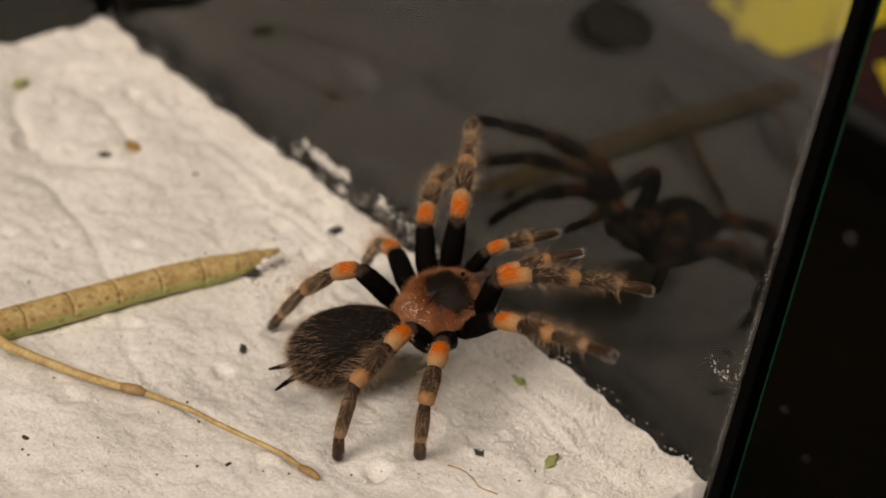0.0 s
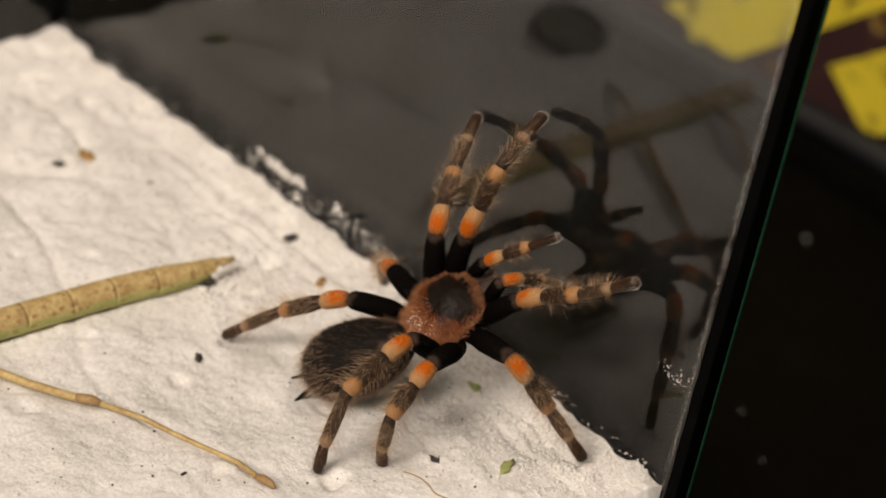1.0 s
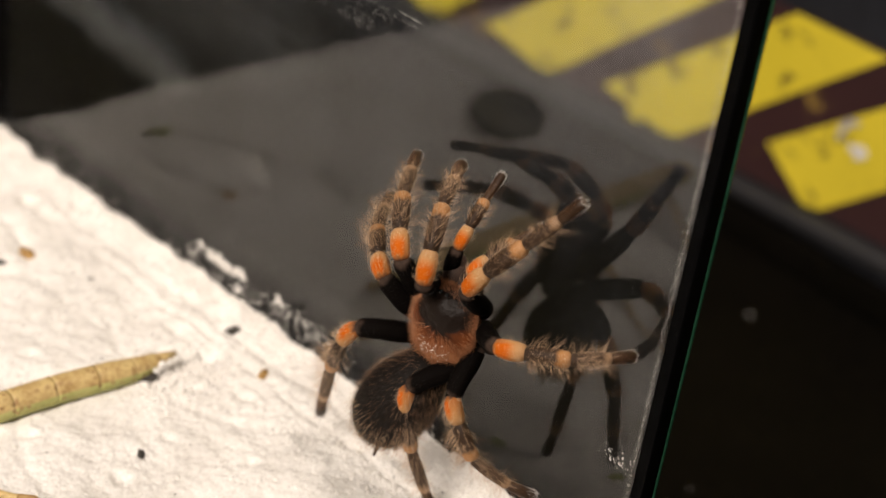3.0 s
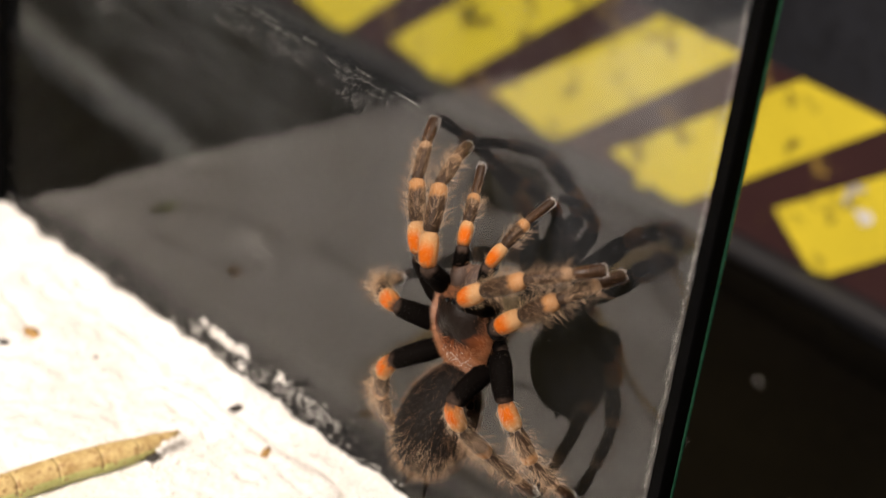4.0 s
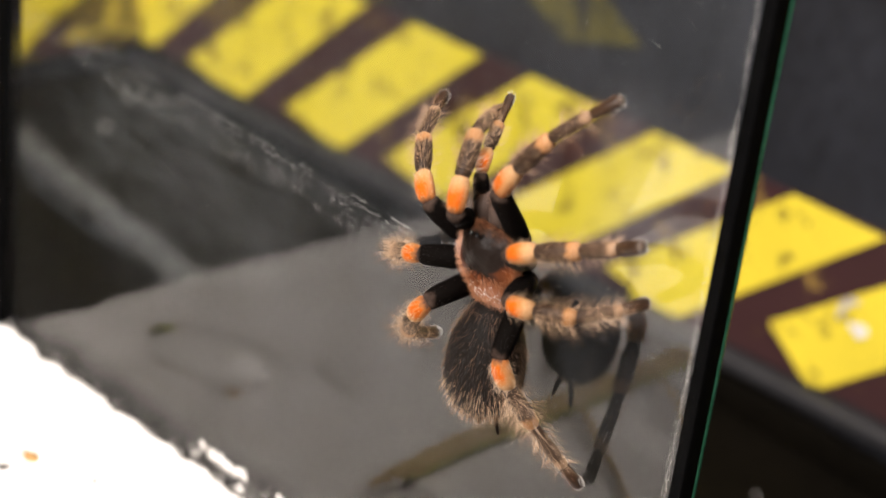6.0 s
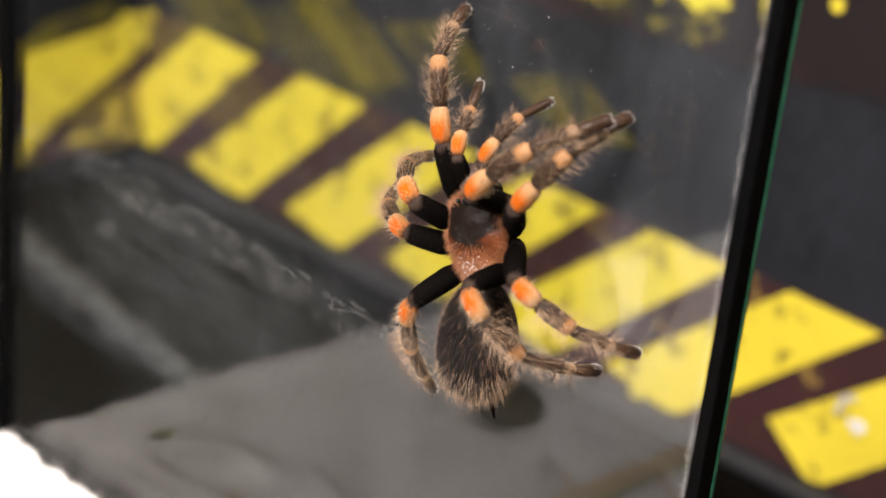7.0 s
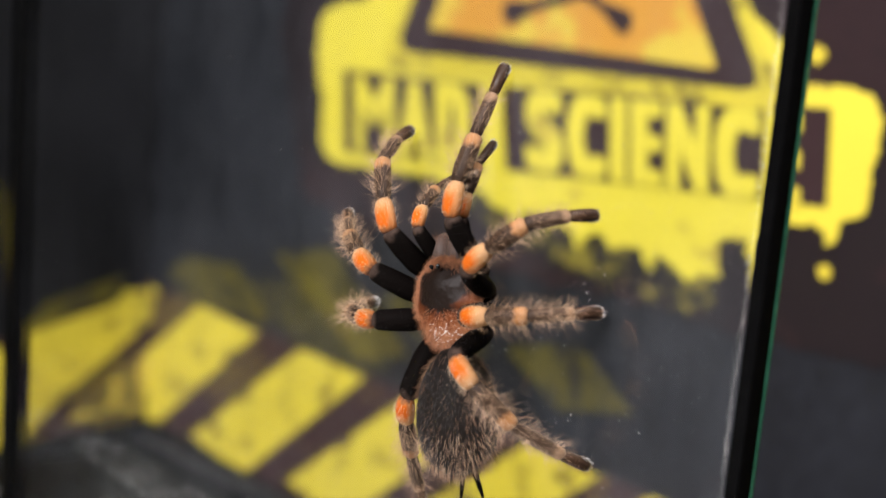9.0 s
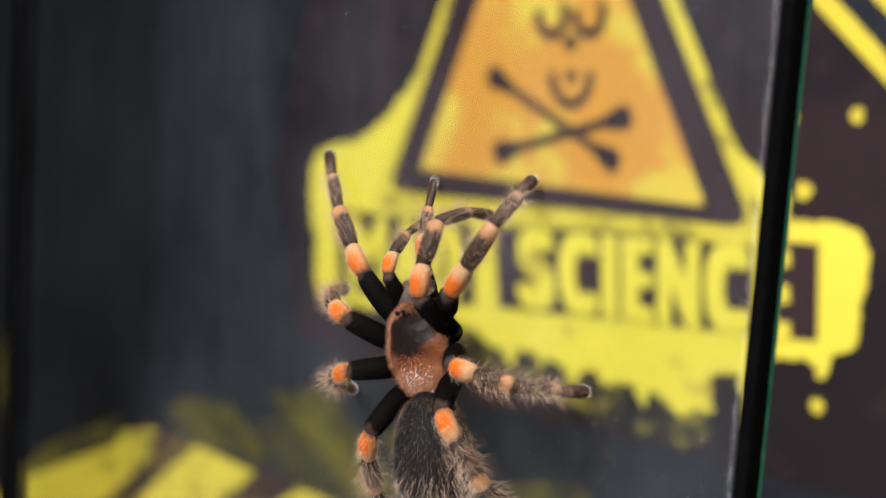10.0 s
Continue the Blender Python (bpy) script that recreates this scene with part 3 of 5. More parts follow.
META_M = ramp_material("brown_metatarsus", [(0.0, (0.036, 0.020, 0.011)), (0.74, (0.062, 0.037, 0.022)), (0.88, (0.30, 0.18, 0.10)), (1.0, (0.26, 0.165, 0.10))], "Y", 0.6, sheen=0.08)
TARSUS_M = ramp_material("dark_tarsus", [(0.0, (0.050, 0.026, 0.013)), (0.7, (0.028, 0.014, 0.007)), (0.92, (0.034, 0.019, 0.011)), (1.0, (0.10, 0.07, 0.05))], "Y", 0.4, sheen=0.01)
ABDOMEN_M = ramp_material("black_abdomen", [(0.0, (0.013, 0.010, 0.008)), (1.0, (0.008, 0.006, 0.005))], "Y", 0.6, tint=0.5, gloss=0.06)
CHELICERA_M = ramp_material("grey_brown_chelicera", [(0.0, (0.035, 0.023, 0.018)), (1.0, (0.085, 0.055, 0.042))], "Y", 0.6, sheen=0.1)
PALE_HAIR = surface("pale_hair", (0.42, 0.27, 0.15), (0.68, 0.50, 0.34), 300, 0.5)
RUST_HAIR = surface("rust_hair", (0.09, 0.038, 0.018), (0.32, 0.17, 0.10), 300, 0.5)
LEG_HAIR = surface("leg_hair", (0.12, 0.054, 0.023), (0.74, 0.51, 0.32), 900, 0.5)
BELLY_HAIR = surface("belly_hair", (0.08, 0.030, 0.013), (0.50, 0.29, 0.16), 300, 0.5)
PINK_HAIR = surface("pinkish_fringe_hair", (0.11, 0.032, 0.010), (0.55, 0.25, 0.12), 900, 0.45)
BLACK_HAIR = surface("black_hair", (0.006, 0.005, 0.004), (0.018, 0.013, 0.010), 300, 0.6)
EYE_M = surface("eye_black", (0.003, 0.003, 0.003), (0.006, 0.006, 0.006), 100, 0.08)


def carapace_material():
    """Nearly black head plate, with a pinkish brown margin and furrows that run out from the middle."""
    m, nt, nodes, links, bsdf = material("carapace_shell")
    co = nodes.new("ShaderNodeTexCoord")
    mp = nodes.new("ShaderNodeMapping")
    mp.inputs["Location"].default_value = (0.0, -0.0044, 0.0)
    links.new(co.outputs["Object"], mp.inputs[0])
    mp2 = nodes.new("ShaderNodeMapping")
    mp2.inputs["Scale"].default_value = (1 / 0.0098, 1 / 0.0092, 0.0)
    links.new(mp.outputs[0], mp2.inputs[0])
    ln = nodes.new("ShaderNodeVectorMath")
    ln.operation = "LENGTH"
    links.new(mp2.outputs[0], ln.inputs[0])
    sep = nodes.new("ShaderNodeSeparateXYZ")
    links.new(co.outputs["Object"], sep.inputs[0])
    at = nodes.new("ShaderNodeMath")
    at.operation = "ARCTAN2"
    links.new(sep.outputs[0], at.inputs[0])
    links.new(sep.outputs[1], at.inputs[1])
    wave = nodes.new("ShaderNodeMath")
    wave.operation = "MULTIPLY"
    wave.inputs[1].default_value = 8.0
    links.new(at.outputs[0], wave.inputs[0])
    co2 = nodes.new("ShaderNodeMath")
    co2.operation = "COSINE"
    links.new(wave.outputs[0], co2.inputs[0])
    n = node(nt, "ShaderNodeTexNoise", Scale=700.0, Detail=5.0)
    links.new(co.outputs["Object"], n.inputs["Vector"])
    s1 = nodes.new("ShaderNodeMath")
    s1.operation = "MULTIPLY_ADD"
    s1.inputs[1].default_value = 0.045
    links.new(co2.outputs[0], s1.inputs[0])
    links.new(ln.outputs["Value"], s1.inputs[2])
    s2 = nodes.new("ShaderNodeMath")
    s2.operation = "MULTIPLY_ADD"
    s2.inputs[1].default_value = 0.26
    links.new(n.outputs["Fac"], s2.inputs[0])
    links.new(s1.outputs[0], s2.inputs[2])
    ramp = nodes.new("ShaderNodeValToRGB")
    els = ramp.color_ramp.elements
    els.new(0.5)
    els.new(0.7)
    els.new(0.8)
    for e, (p, c) in zip(els, ((0.0, (0.009, 0.006, 0.0045)), (0.53, (0.012, 0.0075, 0.0055)), (0.60, (0.07, 0.020, 0.007)), (0.76, (0.16, 0.048, 0.015)), (0.92, (0.30, 0.12, 0.05)))):
        e.position, e.color = p, (*c, 1)
    sc = nodes.new("ShaderNodeMath")
    sc.operation = "MULTIPLY"
    sc.inputs[1].default_value = 0.72
    links.new(s2.outputs[0], sc.inputs[0])
    links.new(sc.outputs[0], ramp.inputs[0])
    links.new(ramp.outputs[0], bsdf.inputs["Base Color"])
    bsdf.inputs["Roughness"].default_value = 0.42
    bsdf.inputs["Specular IOR Level"].default_value = 0.09
    b = node(nt, "ShaderNodeBump", Strength=0.8, Distance=0.0004)
    links.new(n.outputs["Fac"], b.inputs["Height"])
    links.new(b.outputs[0], bsdf.inputs["Normal"])
    return m


CARAPACE_M = carapace_material()


def tube_bm(length, profile, sides=14, flat=0.92, bow=0.0):
    """A limb segment along +y: profile is (share of length, radius); bow lifts its middle."""
    bm = bmesh.new()
    rings = []
    for s, r in profile:
        lift = bow * math.sin(math.pi * s)
        ring = []
        for k in range(sides):
            a = 2 * math.pi * k / sides
            ring.append(bm.verts.new((r * math.cos(a), s * length, lift + r * flat * math.sin(a))))
        rings.append(ring)
    for a, b in zip(rings, rings[1:]):
        for k in range(sides):
            bm.faces.new((a[k], a[(k + 1) % sides], b[(k + 1) % sides], b[k]))
    bm.faces.new(rings[0])
    bm.faces.new(rings[-1][::-1])
    bmesh.ops.recalc_face_normals(bm, faces=bm.faces)
    return bm


def hair_mesh(name, rng, count, place, length, radius, mat, lean=0.5, bend=0.35, stray=0.25, long_share=1.0):
    """Many tapering bristles in one mesh. place(rng) gives root, normal and the way they lean."""
    verts, faces = [], []
    for _ in range(count):
        root, normal, along = place(rng)
        l = length * (rng.uniform(0.45, 1.15) if rng.random() < long_share else rng.uniform(0.18, 0.36))
        d = (normal + along * lean * rng.uniform(0.4, 1.5) + Vector((rng.gauss(0, stray), rng.gauss(0, stray), rng.gauss(0, stray)))).normalized()
        e = (d + along * bend).normalized()
        side = d.orthogonal().normalized()
        other = d.cross(side)
        base = len(verts)
        mid = root + d * l * 0.5
        tip = mid + e * l * 0.5
        for c, r in ((root, radius), (mid, radius * 0.75)):
            for k in range(3):
                a = 2.0944 * k
                verts.append(c + (side * math.cos(a) + other * math.sin(a)) * r)
        verts.append(tip)
        for k in range(3):
            j = (k + 1) % 3
            faces.append((base + k, base + j, base + 3 + j, base + 3 + k))
            faces.append((base + 3 + k, base + 3 + j, base + 6))
    mesh = bpy.data.meshes.new(name)
    mesh.from_pydata(verts, [], faces)
    mesh.materials.append(mat)
    return mesh


def on_tube(length, radius, s0, s1, back=-0.5):
    def place(rng):
        a = rng.uniform(0, 2 * math.pi)
        if math.sin(a) < back:
            a = -a
        n = Vector((math.cos(a), 0, math.sin(a)))
        return Vector((0, rng.uniform(s0, s1) * length, 0)) + n * radius * 0.9, n, Vector((0, 1, 0))
    return place


def under_tube(length, radius, s0, s1):
    """Roots round the sole and the sides of a foot, thickest at its tip."""
    def place(rng):
        s = s0 + (s1 - s0) * rng.random() ** 0.6
        a = rng.uniform(0, 2 * math.pi) if s > 0.9 else rng.uniform(-math.pi - 0.25, 0.25)
        n = Vector((math.cos(a), 0, math.sin(a)))
        return Vector((0, s * length, 0)) + n * radius * (1.0 if s < 0.9 else 0.8), n, Vector((0, 1, 0))
    return place


HIPS = {"1": (0.0066, 0.0062), "2": (0.0080, 0.0020), "3": (0.0080, -0.0024), "4": (0.0064, -0.0064), "p": (0.0036, 0.0088)}
LENGTHS = {"1": (0.0124, 0.0068, 0.0096, 0.00896, 0.0064), "2": (0.0116, 0.0064, 0.00864, 0.00864, 0.00624), "3": (0.0104, 0.00576, 0.00784, 0.0092, 0.00624), "4": (0.0124, 0.0064, 0.0104, 0.0124, 0.00656), "p": (0.0084, 0.00496, 0.00624, 0.0, 0.0072)}
SEGMENTS = ("femur", "patella", "tibia", "metatarsus", "tarsus")
LIMB_LABELS = {"femur": "black velvety upper leg", "patella": "flame orange knee with a cream end", "tibia": "brown hairy shin with a cream band", "metatarsus": "brown hairy lower leg", "tarsus": "dark foot with a pale pad"}
segment_meshes = {}


def segment_data(kind, index):
    """Mesh and bristles of one limb segment, shared by the left and right limb of a pair."""
    key = (kind, index)
    if key in segment_meshes:
        return segment_meshes[key]
    l = LENGTHS[kind][index]
    f = 0.72 if kind == "p" else 1.0
    rng = random.Random(hash((ord(kind), index)) % 1000)
    profiles = (
        [(0, 0.0012), (0.06, 0.0019), (0.3, 0.00235), (0.7, 0.0022), (0.92, 0.0020), (0.99, 0.0016), (1.03, 0.0008)],
        [(-0.04, 0.0008), (0.02, 0.0014), (0.14, 0.00178), (0.4, 0.00198), (0.7, 0.00196), (0.9, 0.0017), (1.0, 0.0012), (1.04, 0.0006)],
        [(-0.04, 0.0008), (0.03, 0.0015), (0.3, 0.00185), (0.7, 0.0018), (0.94, 0.0017), (1.0, 0.0012), (1.03, 0.0006)],
        [(-0.03, 0.0007), (0.03, 0.0012), (0.4, 0.00145), (0.8, 0.0014), (0.96, 0.00125), (1.0, 0.0008), (1.02, 0.0004)],
        [(-0.03, 0.0006), (0.04, 0.0011), (0.5, 0.00128), (0.85, 0.0013), (0.96, 0.0010), (1.0, 0.0005)],
    )
    bm = tube_bm(l, [(s, r * f) for s, r in profiles[index]], bow=(0.0004, 0.0003, 0.0, 0.0, 0.0)[index])
    mesh = bpy.data.meshes.new(SEGMENTS[index])
    bm.to_mesh(mesh)
    bm.free()
    mesh.materials.append((FEMUR_M, PATELLA_M, TIBIA_M, META_M, TARSUS_M)[index])
    for p in mesh.polygons:
        p.use_smooth = True
    r = profiles[index][2][1] * f
    count, length, mat = ((140, 0.0009, BLACK_HAIR), (170, 0.0022, PALE_HAIR), (260, 0.0044, LEG_HAIR), (230, 0.0038, LEG_HAIR), (90, 0.0010, RUST_HAIR))[index]
    if kind == "p":
        count, length = count // 2, length * 0.7
    if kind in "12":
        length *= 0.85
    hair = hair_mesh("bristles", rng, count, on_tube(l, r, 0.05, 0.98, -0.8 if index else -0.2), length, 0.000022, mat, lean=0.6, bend=0.25, stray=0.2, long_share=0.8)
    pad = None
    if index == 4:
        pad = hair_mesh("foot_pad", rng, 150, under_tube(l, r * 0.92, 0.50, 1.0), 0.0005, 0.00004, PAD_HAIR, lean=1.2)
    segment_meshes[key] = (mesh, hair, pad)
    return segment_meshes[key]


PAD_HAIR = surface("silvery_pad_hair", (0.30, 0.285, 0.27), (0.74, 0.72, 0.70), 300, 0.35)


def limb_points(kind, side, q):
    """The poses of a limb's segments in the spider's space, from its five joint angles."""
    turn, lift, roll, knee, foot = q
    d0 = Vector((side * math.cos(turn), math.sin(turn), 0))
    up = Vector((0, 0, 1))
    a = d0 * math.cos(lift) + up * math.sin(lift)
    u = up * math.cos(lift) - d0 * math.sin(lift)
    s = a.cross(u)
    u = u * math.cos(roll) + s * (math.sin(roll) * side)
    p = Vector((side * HIPS[kind][0], HIPS[kind][1], -0.0025))
    out, ang = [], 0.0
    for length, b in zip(LENGTHS[kind], (0, knee * 0.8, knee * 0.2, foot * 0.75, foot * 0.25)):
        ang += b
        y = a * math.cos(ang) - u * math.sin(ang)
        z = u * math.cos(ang) + a * math.sin(ang)
        x = y.cross(z)
        out.append(Matrix(((x.x, y.x, z.x, p.x), (x.y, y.y, z.y, p.y), (x.z, y.z, z.z, p.z), (0, 0, 0, 1))))
        p = p + y * length
    return out


def dome_bm(rx, ry, top, bottom, shape, nu=40, nv=14):
    """A closed dome; shape(angle) scales the outline, its height falls to the rim."""
    bm = bmesh.new()
    rows = []
    for j in range(1, nv + 1):
        r = j / nv
        row = []
        for i in range(nu):
            a = 2 * math.pi * i / nu
            k = shape(a)
            x, y = rx * k * r * math.cos(a), ry * k * r * math.sin(a)
            z = top * (1 - r ** 2.6)
            head = math.exp(-((x / 0.0036) ** 2) - ((y - 0.0045) / 0.0036) ** 2)
            z += 0.0010 * head * (1 - r ** 4)
            z -= 0.0008 * math.exp(-((x / 0.0014) ** 2) - ((y + 0.0012) / 0.0009) ** 2)
            z += 0.00045 * math.cos(8 * math.atan2(x, y)) * r ** 5 * (1 - r) * 6
            row.append(bm.verts.new((x, y, z)))
        rows.append(row)
    low = []
    for i in range(nu):
        a = 2 * math.pi * i / nu
        k = shape(a) * 0.86
        low.append(bm.verts.new((rx * k * math.cos(a), ry * k * math.sin(a), bottom)))
    rows.append(low)
    tip = bm.verts.new((0, 0, top - 0.0003))
    for i in range(nu):
        bm.faces.new((tip, rows[0][i], rows[0][(i + 1) % nu]))
        for a, b in zip(rows, rows[1:]):
            bm.faces.new((a[i], b[i], b[(i + 1) % nu], a[(i + 1) % nu]))
    bm.faces.new(low[::-1])
    bmesh.ops.recalc_face_normals(bm, faces=bm.faces)
    return bm


def hair_part(name, mesh, parent, label=""):
    ob = new(name, mesh)
    ob.parent = parent
    if label:
        ob["label"] = label
    return ob


SHELL_TOP = 0.0031


def build_spider():
    spider = thing("tarantula", "black tarantula with flame orange knees climbing up the glass", "spider")
    rng = random.Random(5)

    def outline(a):
        return 1.0 + 0.05 * math.exp(-((math.sin(a) - 0.62) / 0.2) ** 2) - 0.08 * max(0.0, math.sin(a)) ** 5 + 0.03 * math.cos(8 * a) * (0.3 if math.sin(a) > 0.4 else 0.6)
    shell = part("carapace", dome_bm(0.0078, 0.0093, SHELL_TOP, -0.0022, outline), CARAPACE_M, spider, "domed shell, black in the middle with a pinkish brown margin")

    def rim(r):
        a = r.uniform(0, 2 * math.pi)
        k = outline(a) * max(0.15, 1 - abs(r.gauss(0, 0.10 if math.sin(a) > -0.25 else 0.30)))
        n = Vector((math.cos(a) * 0.6, math.sin(a) * 0.6, 0.6))
        return Vector((0.0078 * k * math.cos(a), 0.0093 * k * math.sin(a), SHELL_TOP * (1 - min(1, k) ** 2.6))), n, Vector((math.cos(a), math.sin(a), 0))
    hair_part("fringe", hair_mesh("fringe", rng, 3600, rim, 0.0014, 0.000026, PINK_HAIR, lean=0.8), shell, "short pinkish fringe hairs")

    def grain(r):
        return Vector((r.gauss(0.0003, 0.0024), r.gauss(-0.0058, 0.0012), 0)), Vector((0, 0, 1)), Vector((0, 0, 0))
    bm = bmesh.new()
    for _ in range(90):
        p, _n, _w = grain(rng)
        k = math.hypot(p.x / 0.0078, p.y / 0.0093)
        p.z = SHELL_TOP * (1 - min(1, k) ** 2.6) + 0.00005
        bmesh.ops.create_icosphere(bm, subdivisions=1, radius=rng.uniform(0.00006, 0.00017), matrix=Matrix.Translation(p))
    part("sand_grains", bm, SAND, shell, "white sand grains on the shell", smooth=False)
    for s in (-1, 1):
        bm = bmesh.new()
        bmesh.ops.create_uvsphere(bm, u_segments=10, v_segments=8, radius=0.0005, matrix=Matrix.Translation((s * 0.0008, 0.0072, 0.0033)))
        part("eye", bm, EYE_M, shell)
    # sternum and the leg roots under the shell
    bm = bmesh.new()
    bmesh.ops.create_uvsphere(bm, u_segments=24, v_segments=12, radius=1.0, matrix=Matrix.Translation((0, 0, -0.0028)) @ Matrix.Diagonal((0.0058, 0.0082, 0.0024, 1)))
    part("sternum", bm, FEMUR_M, spider)
    for kind, (hx, hy) in HIPS.items():
        for s in (-1, 1):
            root = Vector((s * hx * 0.35, hy * 0.55, -0.0028))
            tip = Vector((s * hx, hy, -0.0025))
            d = tip - root
            at = Matrix.Translation(root) @ d.to_track_quat("Y", "Z").to_matrix().to_4x4()
            f = 0.7 if kind == "p" else 1.0
            part("coxa", tube_bm(d.length, [(0, 0.0016 * f), (0.5, 0.0021 * f), (0.95, 0.0021 * f), (1.15, 0.0016 * f), (1.25, 0.0006 * f)]), FEMUR_M, spider, at=at)
    for s in (-1, 1):
        at = Matrix.Translation((s * 0.0019, 0.0070, -0.0012)) @ pose(0, 0, 0, -12, 0, -s * 3)
        jaw = part("chelicera", tube_bm(0.0068, [(0, 0.0013), (0.2, 0.0021), (0.55, 0.0022), (0.85, 0.0017), (1.0, 0.0007)], bow=0.0006), CHELICERA_M, spider, "grey brown jaw", at=at)
        hair_part("bristles", hair_mesh("bristles", rng, 160, on_tube(0.0068, 0.0020, 0.2, 1.0), 0.0012, 0.00004, RUST_HAIR), jaw)
    # abdomen hangs on the waist, along -y
    bm = bmesh.new()
    bmesh.ops.create_uvsphere(bm, u_segments=40, v_segments=26, radius=1.0)
    for v in bm.verts:
        k = v.co.y
        w = 0.92 + 0.16 * max(0, -k) - 0.10 * max(0, k)
        v.co = Vector((v.co.x * 0.0085 * w, -0.0122 + v.co.y * 0.0124, v.co.z * 0.0082 * w + 0.0004))
    belly = part("abdomen", bm, ABDOMEN_M, spider, "plump black abdomen with long pale bristles")

    def on_belly(r):
        while True:
            v = Vector((r.gauss(0, 1), r.gauss(0, 1), r.gauss(0, 1))).normalized()
            if v.z > -0.55 and v.y < 0.86:
                break
        w = 0.92 + 0.16 * max(0, -v.y) - 0.10 * max(0, v.y)
        p = Vector((v.x * 0.0085 * w, -0.0122 + v.y * 0.0124, v.z * 0.0082 * w + 0.0004))
        return p, Vector((v.x, v.y * 0.8, v.z)), Vector((0, -1, 0))

    def on_flanks(r):
        # the middle of the back is rubbed nearly bare
        while True:
            p, n, w = on_belly(r)
            if n.z < 0.62 or r.random() < 0.28:
                return p, n, w
    hair_part("long_bristles", hair_mesh("long_bristles", rng, 1900, on_flanks, 0.0022, 0.000014, BELLY_HAIR, lean=1.1, bend=0.35, stray=0.16), belly, "long rust and pale bristles")

    def on_rear(r):
        while True:
            p, n, w = on_belly(r)
            if p.y < -0.0165:
                return p, n, w
    hair_part("rear_bristles", hair_mesh("rear_bristles", rng, 420, on_rear, 0.0032, 0.000018, PALE_HAIR, lean=0.9, bend=0.4, stray=0.15), belly, "long pale bristles at the hind end")
    hair_part("fuzz", hair_mesh("fuzz", rng, 3400, on_belly, 0.0010, 0.00003, BLACK_HAIR, lean=1.8, bend=0.4), belly, "short black pile")
    for s in (-1, 1):
        at = Matrix.Translation((s * 0.0014, -0.0235, -0.0022)) @ pose(0, 0, 0, -8, 0, 180 + s * 14)
        part("spinneret", tube_bm(0.0058, [(0, 0.0006), (0.3, 0.00062), (0.34, 0.0005), (0.64, 0.00052), (0.68, 0.0004), (0.95, 0.0003), (1.0, 0.00012)], sides=10), FEMUR_M, belly, "dark finger-like spinneret", at=at)
    limbs = {}
    for kind in HIPS:
        for side, word in ((-1, "LEFT"), (1, "RIGHT")):
            row = []
            for i, name in enumerate(SEGMENTS):
                if LENGTHS[kind][i] == 0:
                    row.append(None)
                    continue
                mesh, hair, pad = segment_data(kind, i)
                ob = new(name, mesh)
                ob.parent = spider
                ob["label"] = LIMB_LABELS[name] if kind != "p" else LIMB_LABELS[name].replace("leg", "feeler").replace("foot", "feeler tip")
                hair_part("bristles", hair, ob)
                if pad:
                    hair_part("foot_pad", pad, ob, "silvery foot pad")
                row.append(ob)
            limbs[(kind, side)] = row
    return spider, belly, limbs


tarantula, tarantula_abdomen, tarantula_limbs = build_spider()


# ---- what lies on the sand ----
INSECT_M = surface("green_brown_insect_skin", (0.36, 0.22, 0.075), (0.66, 0.50, 0.22), 260, 0.5, fine=1300, bump=0.0002, bump_scale=900)
INSECT_GREEN = surface("pale_green_insect_belly", (0.32, 0.34, 0.085), (0.50, 0.48, 0.17), 120, 0.5, fine=900)
INSECT_BROWN = surface("brown_insect_joint", (0.26, 0.14, 0.05), (0.42, 0.27, 0.11), 300, 0.55, fine=1500)
LEAF = surface("green_crumb", (0.17, 0.20, 0.04), (0.44, 0.46, 0.20), 900, 0.6)
DRY = surface("dry_brown_crumb", (0.22, 0.11, 0.03), (0.5, 0.30, 0.10), 900, 0.7)
PEBBLE = surface("dark_pebble", (0.02, 0.017, 0.014), (0.07, 0.06, 0.05), 900, 0.8)
DISH = surface("dark_brown_dish", (0.075, 0.066, 0.038), (0.15, 0.13, 0.08), 200, 0.95)


def path_tube(points, radii, sides=12, slots=None):
    """A tube through points, with a radius at each; slots(i, angle) gives a face's material."""
    bm = bmesh.new()
    rings = []
    for i, (p, r) in enumerate(zip(points, radii)):
        d = (Vector(points[min(i + 1, len(points) - 1)]) - Vector(points[max(i - 1, 0)])).normalized()
        s = d.cross(Vector((0, 0, 1))).normalized()
        u = s.cross(d)
        rings.append([bm.verts.new(Vector(p) + (s * math.cos(a) + u * math.sin(a)) * r) for a in (2 * math.pi * k / sides for k in range(sides))])
    for i, (a, b) in enumerate(zip(rings, rings[1:])):
        for k in range(sides):
            f = bm.faces.new((a[k], a[(k + 1) % sides], b[(k + 1) % sides], b[k]))
            if slots:
                f.material_index = slots(i, 2 * math.pi * (k + 0.5) / sides)
    bm.faces.new(rings[0])
    bm.faces.new(rings[-1][::-1])
    bmesh.ops.recalc_face_normals(bm, faces=bm.faces)
    return bm


